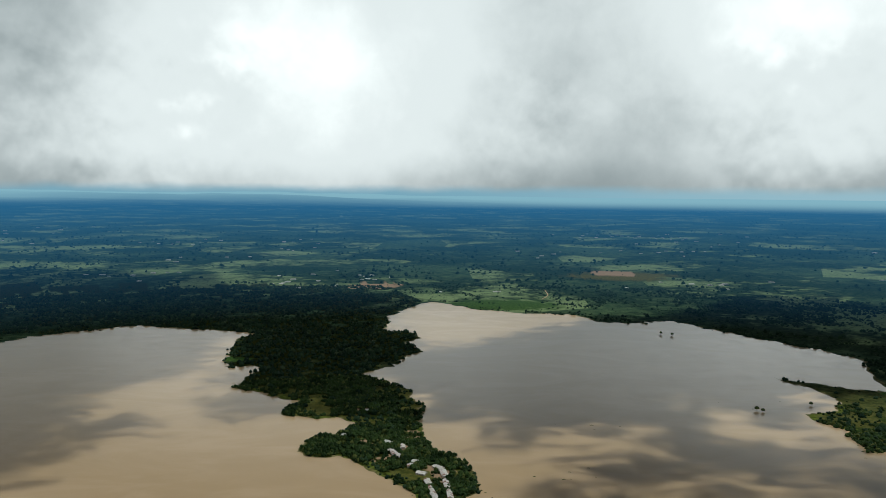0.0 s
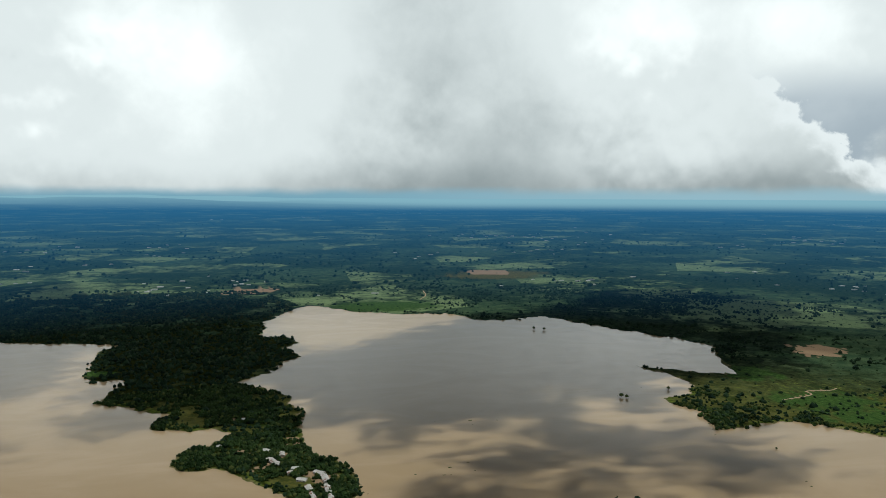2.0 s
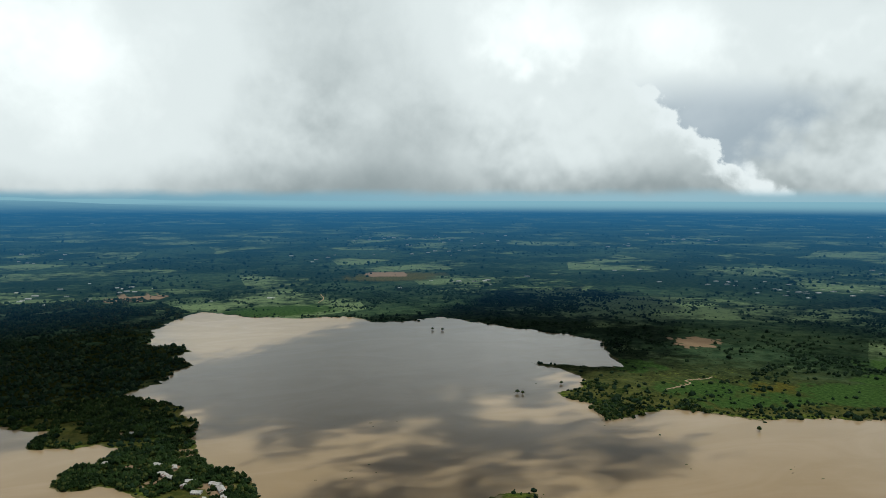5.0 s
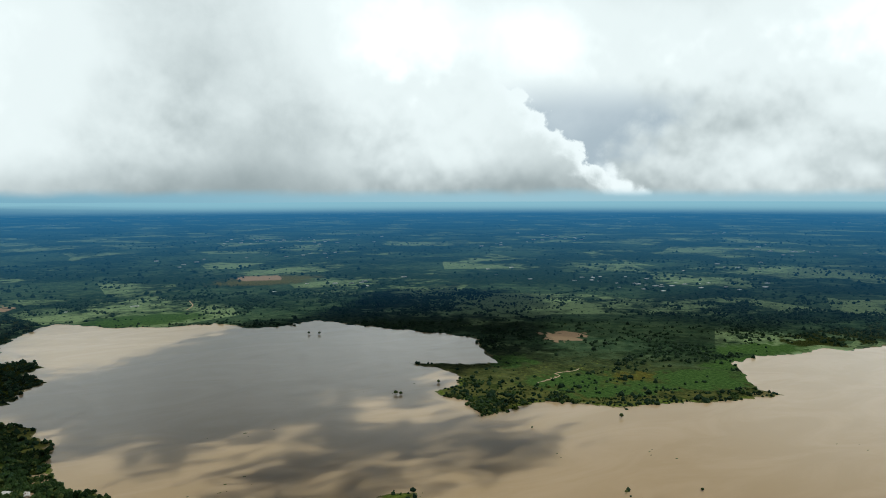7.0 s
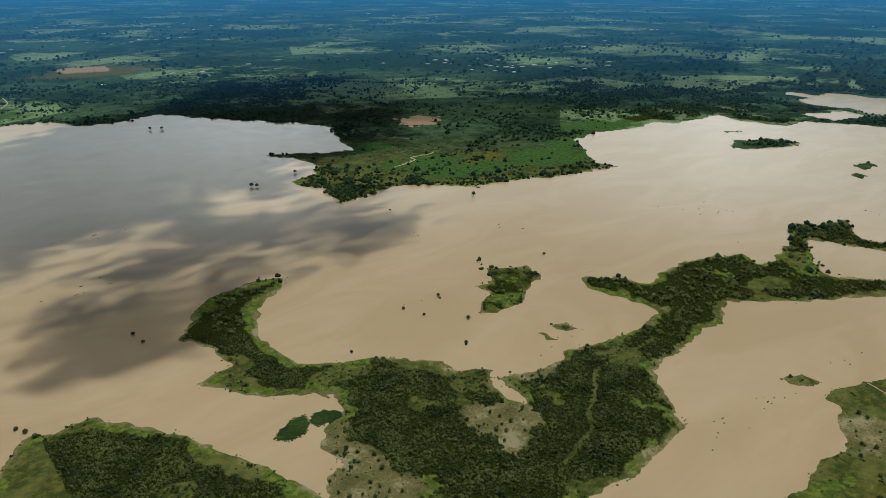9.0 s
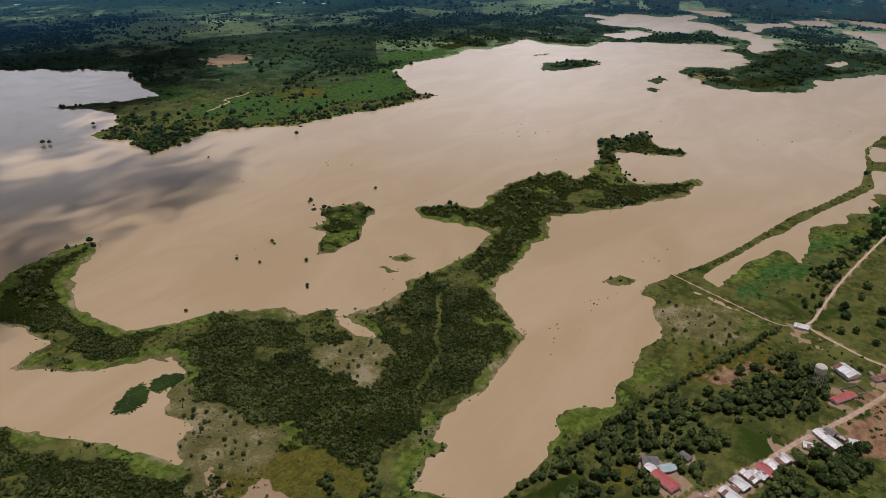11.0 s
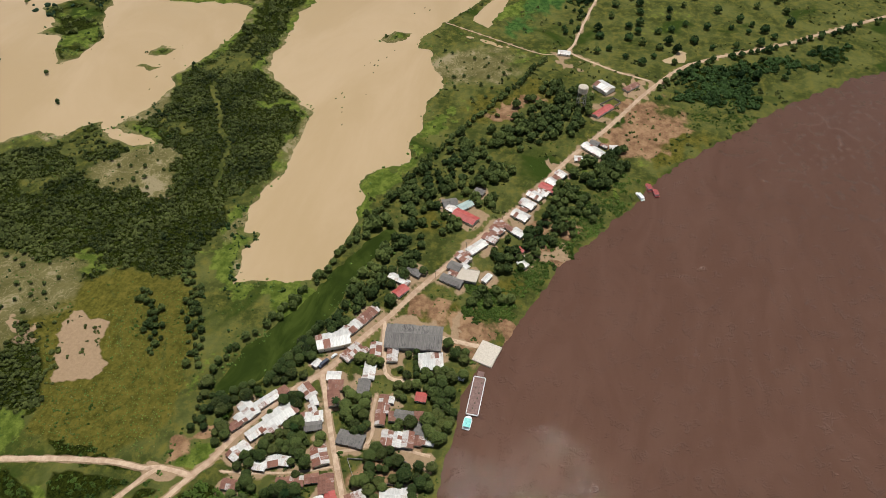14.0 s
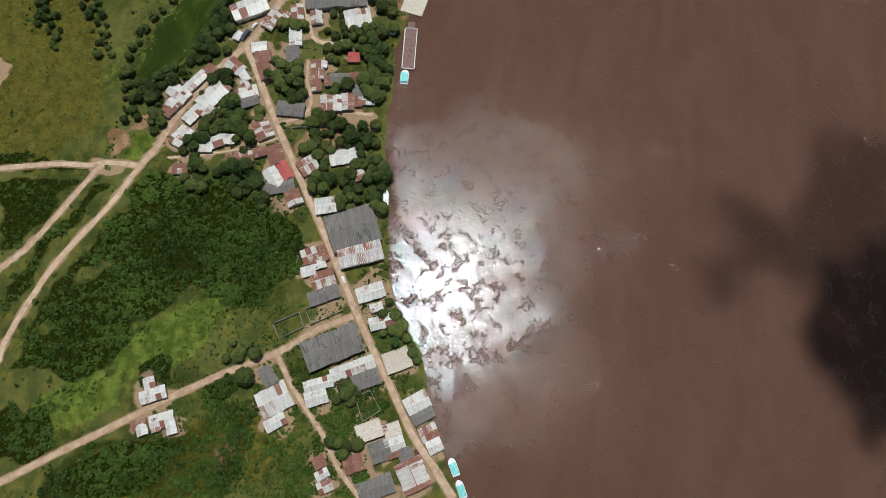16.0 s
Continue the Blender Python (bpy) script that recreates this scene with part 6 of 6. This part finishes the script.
# ---- palms ----
def palm(x, y, tall):
    ob = thing("palm_tree", x, y, ground_at(x, y), chance.uniform(0, 360), "tall coconut palm with a crown of drooping fronds", "palm", "palms")
    bm = bmesh.new()
    tube(bm, (0, 0, -0.5), (0.3, 0.1, tall * 0.5), 0.24, 0.18, 7)
    tube(bm, (0.3, 0.1, tall * 0.5), (0.5, 0.2, tall), 0.18, 0.13, 7)
    part("trunk", bm, bark, ob)
    for k in range(12):
        a = k * 30 + chance.uniform(-8, 8)
        bm = bmesh.new()
        left, mid, right = [], [], []
        for i in range(7):
            t = i / 6
            w = 0.55 * math.sin(math.pi * min(1, t * 0.92 + 0.08)) + 0.03
            z = 0.9 * t - 2.0 * t * t
            left.append(bm.verts.new((t * 3.6, w, z - w * 0.4)))
            mid.append(bm.verts.new((t * 3.6, 0, z)))
            right.append(bm.verts.new((t * 3.6, -w, z - w * 0.4)))
        for i in range(6):
            bm.faces.new((left[i], mid[i], mid[i + 1], left[i + 1]))
            bm.faces.new((mid[i], right[i], right[i + 1], mid[i + 1]))
        part("frond", bm, leaf_tree, ob, place=pose(0.5, 0.2, tall, 0, 0, a))
    return ob


for x, y in PALMS:
    palm(x, y, chance.uniform(8, 11))


# ---- water tower ----
def water_tower(x, y):
    ob = thing("water_tower", x, y, ground_at(x, y), 20, "tall grey concrete water tower on braced legs", "tower")
    corners = [(s * 3.1, t * 3.1) for s in (-1, 1) for t in (-1, 1)]
    for cx0, cy0 in corners:
        bm = bmesh.new()
        tube(bm, (cx0 * 1.2, cy0 * 1.2, -0.8), (cx0, cy0, 19), 0.38, 0.34, 8)
        part("leg", bm, block_wall, ob)
    for lev in (5, 10, 15):
        k = 1.2 - 0.2 * lev / 19
        for (ax, ay), (bx, by) in ((corners[0], corners[1]), (corners[1], corners[3]), (corners[3], corners[2]), (corners[2], corners[0])):
            bm = bmesh.new()
            tube(bm, (ax * k, ay * k, lev), (bx * k, by * k, lev), 0.22, 0.22, 6)
            part("brace", bm, block_wall, ob)
    bm = bmesh.new()
    for (r0, z0), (r1, z1) in zip(((1.0, 18.4), (4.6, 19.4), (5.0, 20.0), (5.0, 25.2), (4.6, 25.8)), ((4.6, 19.4), (5.0, 20.0), (5.0, 25.2), (4.6, 25.8), (0.3, 26.9))):
        tube(bm, (0, 0, z0), (0, 0, z1), r0, r1, 20)
    part("tank", bm, sheet_kinds["c"], ob, "weathered grey round tank with a low conical lid")
    bm = bmesh.new()
    for s in (-0.2, 0.2):
        tube(bm, (4.0, s, 0), (5.1, s, 25.5), 0.04, 0.04, 4)
    for i in range(24):
        tube(bm, (4.0 + 1.1 * i / 24, -0.2, 0.6 + i * 1.03), (4.0 + 1.1 * i / 24, 0.2, 0.6 + i * 1.03), 0.03, 0.03, 4)
    part("ladder", bm, steel_rust, ob)
    bm = bmesh.new()
    tube(bm, (0, 0, -0.5), (0, 0, 18.5), 0.25, 0.25, 8)
    part("pipe", bm, steel_rust, ob)


water_tower(603, -7)


# ---- landing, barge and boats ----
def landing():
    ob = thing("landing_slab", 285.5, 21, 0, 168, "flat pale concrete ferry landing at the river bank", "landing")
    bm = bmesh.new()
    box(bm, -9.5, 9.5, -7.5, 7.5, -1.5, 1.25)
    bmesh.ops.bevel(bm, geom=bm.edges[:], offset=0.12, segments=1, affect="EDGES")
    part("slab", bm, sheet_kinds["c"], ob)
    for y in (-7.3, 7.3):
        part("parapet", PARAPET, None, ob, place=scaled(0, y, 1.24, 18, 0.3, 0.25))


landing()


def hull(l, w, low, high, bow):
    """A hull with a tapered bow at +x, raked ends and a closed deck."""
    bm = bmesh.new()
    prof = [(-l / 2, w * 0.46), (-l / 2 + l * 0.1, w / 2), (l / 2 - bow, w / 2), (l / 2 - bow * 0.4, w * 0.36), (l / 2, w * 0.06 if bow > 1.2 else w * 0.45)]
    ring = prof + [(x, -y) for x, y in prof[::-1]]
    lo = [bm.verts.new((x * 0.94, y * 0.8, low)) for x, y in ring]
    up = [bm.verts.new((x, y, high)) for x, y in ring]
    n = len(ring)
    for i in range(n):
        bm.faces.new((lo[i], lo[(i + 1) % n], up[(i + 1) % n], up[i]))
    bm.faces.new(lo[::-1])
    bm.faces.new(up)
    return bm


def barge(x, y, turn):
    ob = thing("barge", x, y, 0, turn, "long rust-brown flat barge with pale rims", "barge")
    part("hull", hull(31, 8.2, -0.8, 1.0, 1.0), steel_rust, ob)
    for s in (-1, 1):
        part("rim", CAP, None, ob, place=scaled(0, s * 3.95, 0.99, 29.5, 0.5, 0.6))
        part("rim", CAP, None, ob, place=scaled(s * 14.9, 0, 0.99, 0.5, 7.2, 0.5))
    for i in range(6):
        part("crate", POST, None, ob, place=scaled(-10 + i * 4.1, chance.uniform(-2, 2), 0.99, 0.9, 0.9, 0.7, 0, 0, 20 * i))
    part("ramp", unit_box("ramp", steel_rust), None, ob, place=scaled(17.6, 0, 0.75, 5.0, 4.6, 0.2, 0, 6, 0))


def boat(x, y, turn, l, w, roof, label, name="boat"):
    ob = thing(name, x, y, 0, turn, label, "boat", "boats on the river")
    part("hull", hull(l, w, -0.5, 0.8, l * 0.25), steel_pale if roof != red_paint else red_paint, ob)
    bm = bmesh.new()
    box(bm, -l * 0.34, l * 0.16, -w * 0.34, w * 0.34, 0.75, 2.4)
    part("cabin", bm, steel_pale, ob)
    bm = bmesh.new()
    box(bm, -l * 0.4, l * 0.22, -w * 0.44, w * 0.44, 2.4, 2.55)
    bmesh.ops.bevel(bm, geom=bm.edges[:], offset=0.05, segments=1, affect="EDGES")
    part("roof", bm, roof, ob)
    for s in (-1, 1):
        for u in (-0.25, -0.08, 0.08):
            part("window", WINDOW, None, ob, place=scaled(u * l, s * w * 0.342, 1.35, l * 0.1, 0.04, 0.6))
    bm = bmesh.new()
    tube(bm, (-l * 0.2, 0, 2.5), (-l * 0.2, 0, 4.0), 0.09, 0.08, 6)
    part("funnel", bm, rubber, ob)
    return ob


barge(250, 21, 2)
boat(229, 22, 0, 10.5, 5.4, teal_paint, "small pusher boat with a teal roof behind the barge", "pusher_boat")
boat(498, -80, 20, 11.5, 5, red_paint, "red ferry boat moored at the bank", "ferry_boat")
boat(492, -86, 20, 11, 4.8, red_paint, "red ferry boat moored at the bank", "ferry_boat")
boat(484, -73, 35, 12, 4.0, steel_pale, "white launch moored at the bank")
boat(145, 24, 5, 12, 3.2, steel_pale, "white launch moored at the bank")
boat(-6, -31, 25, 10, 4.4, teal_paint, "river boat with a teal canopy at the bank")
boat(-17, -36, 25, 10, 4.4, teal_paint, "river boat with a teal canopy at the bank")
boat(260, 35.5, 95, 8, 2.4, steel_pale, "small white launch beside the landing")


# ---- vehicles ----
def vehicle(x, y, turn, l, w, h, paint, label, name):
    ob = thing(name, x, y, ground_at(x, y) + 0.16, turn, label, name.split("_")[-1], "vehicles on the road")
    bm = bmesh.new()
    box(bm, -l / 2, l / 2, -w / 2, w / 2, 0.45, h * 0.62)
    bmesh.ops.bevel(bm, geom=bm.edges[:], offset=0.12, segments=2, affect="EDGES")
    part("body", bm, paint, ob)
    bm = bmesh.new()
    box(bm, -l * (0.46 if h > 2.3 else 0.3), l * 0.28, -w * 0.46, w * 0.46, h * 0.6, h)
    bmesh.ops.bevel(bm, geom=bm.edges[:], offset=0.14, segments=2, affect="EDGES")
    part("cab", bm, paint, ob)
    part("windscreen", WINDOW, None, ob, place=scaled(l * 0.282, 0, h * 0.64, 0.05, w * 0.8, h * 0.28))
    for u in (-0.32, 0.32):
        for s in (-1, 1):
            bm = bmesh.new()
            tube(bm, (0, -0.12, 0), (0, 0.12, 0), 0.42, 0.42, 12)
            wheel = part("wheel", bm, rubber, ob, place=pose(u * l, s * (w / 2 - 0.08), 0.42))
            bm = bmesh.new()
            tube(bm, (0, s * 0.11, 0), (0, s * 0.14, 0), 0.22, 0.2, 10)
            part("rim", bm, steel_pale, wheel)


vehicle(248, 128, 152, 8.5, 2.5, 3.0, dark_paint, "dark blue bus on the earth road", "bus")
vehicle(256, 123.5, 152, 4.8, 1.9, 1.8, steel_pale, "white pickup truck on the earth road", "pickup_truck")
vehicle(92, 42.6, 208, 4.4, 1.8, 1.6, steel_pale, "white car on the river street", "car")


# ---- power poles along the main road ----
def power_pole(x, y):
    ob = thing("power_pole", x, y, ground_at(x, y), 60, "wooden power pole with a cross arm", "pole", "power poles")
    bm = bmesh.new()
    tube(bm, (0, 0, -0.8), (0, 0, 9.5), 0.17, 0.11, 8)
    part("pole", bm, wood_dark, ob)
    bm = bmesh.new()
    box(bm, -1.1, 1.1, 0.12, 0.24, 8.7, 8.85)
    part("cross_arm", bm, wood_dark, ob)
    for u in (-0.95, 0.0, 0.95):
        bm = bmesh.new()
        tube(bm, (u, 0.18, 8.85), (u, 0.18, 9.1), 0.06, 0.04, 6)
        part("insulator", bm, steel_pale, ob)


for x, y in POLES:
    power_pole(x + 4.0, y - 4.0)


# ---- yard walls ----
def yard_wall(outline, label):
    cx0, cy0 = sum(p[0] for p in outline) / len(outline), sum(p[1] for p in outline) / len(outline)
    ob = thing("yard_wall", cx0, cy0, ground_at(cx0, cy0), 0, label, "wall", "yard walls")
    for (ax, ay), (bx, by) in zip(outline, outline[1:] + outline[:1]):
        bm = bmesh.new()
        n = Vector((ay - by, bx - ax, 0)).normalized() * 0.1
        a, b = Vector((ax - cx0, ay - cy0, 0)), Vector((bx - cx0, by - cy0, 0))
        lo = [bm.verts.new(p + Vector((0, 0, -0.6))) for p in (a - n, b - n, b + n, a + n)]
        up = [bm.verts.new(p + Vector((0, 0, 2.0))) for p in (a - n, b - n, b + n, a + n)]
        for i in range(4):
            bm.faces.new((lo[i], lo[(i + 1) % 4], up[(i + 1) % 4], up[i]))
        bm.faces.new(up)
        part("wall", bm, block_wall, ob)


yard_wall([(72, 62), (84, 44), (74, 40), (64, 57)], "grey block wall round a grassy yard")
yard_wall([(62, 79), (70, 65), (62, 61), (54, 74)], "grey block wall round a grassy yard")
yard_wall([(26, 27), (30, 19), (20, 12), (13, 21)], "grey block wall round an unfinished plot")
yard_wall([(185, 88), (192, 52), (178, 46), (171, 78)], "grey block wall round a rubble yard")
yard_wall([(615, -26), (630, -38), (624, -46), (608, -36)], "low wall round animal pens")


# ---- far settlements on the plain ----
far_roof, tree8, bsdf8 = material("distant_roofs")
own8 = node(tree8, "NewGeometry").outputs["Random Per Island"]
tree8.links.new(mixed(tree8, own8, (0.32, 0.31, 0.28), (0.68, 0.66, 0.62)), bsdf8.inputs["Base Color"])
# blue emission over the roofs stands in for distance haze
haze8 = node(tree8, "Emission", {0: mixed(tree8, ramp01(tree8, attr(tree8, "haze").outputs["Fac"], 0.82, 0.99), HAZE_NEAR, HAZE_FAR), 1: HAZE_POWER})
mix8 = node(tree8, "MixShader", {0: attr(tree8, "haze").outputs["Fac"], 1: bsdf8.outputs[0], 2: haze8.outputs[0]})
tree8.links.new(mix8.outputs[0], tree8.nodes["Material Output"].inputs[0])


def far_town():
    rng = np.random.RandomState(8)
    cube = np.array([(a, b, c) for c in (0, 1) for a, b in ((-1, -1), (1, -1), (1, 1), (-1, 1))], float)
    quads = np.array([(4, 5, 6, 7), (0, 1, 5, 4), (1, 2, 6, 5), (2, 3, 7, 6), (3, 0, 4, 7)])
    verts, faces, at = [], [], 0
    towns = [(-3050, 12800, 600, 70), (2036, 16000, 700, 40), (6700, 15000, 900, 40), (-800, 11400, 500, 25), (1900, 6200, 300, 16)]
    for _ in range(44):
        r, a = 2700 * (5.5 ** rng.uniform(0, 1)), radians(rng.uniform(-36, 76))
        towns.append((r * math.sin(a), r * math.cos(a), 50 + r * 0.03, rng.randint(3, 12)))
    for cx0, cy0, spread, n in towns:
        reach = math.hypot(cx0, cy0)
        for _ in range(n):
            size = rng.uniform(4, 9) * (1 + reach / 9000)
            c = (cx0 + rng.normal(0, spread), cy0 + rng.normal(0, spread * 0.7), 0)
            if reach < 3100 and shore(np.array([c[0]]), np.array([c[1]]))[0] < 20:
                continue
            verts.append(cube * (size, size * 0.7, size * 0.45) + c)
            faces.append(quads + at)
            at += 8
    v = np.concatenate(verts)
    me = fast_mesh("far_town", np.stack(lay(v[:, 0], v[:, 1], v[:, 2])[:3], 1), np.concatenate(faces))
    # painted haze on each roof, stronger farther out
    haze = HAZE_MOST * (1 - np.exp(-np.maximum(np.hypot(v[:, 0], v[:, 1]) - HAZE_START, 0) / HAZE_LENGTH))
    me.attributes.new("haze", "FLOAT", "POINT").data.foreach_set("value", haze.astype(np.float32))
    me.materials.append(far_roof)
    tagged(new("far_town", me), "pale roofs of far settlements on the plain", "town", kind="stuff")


far_town()
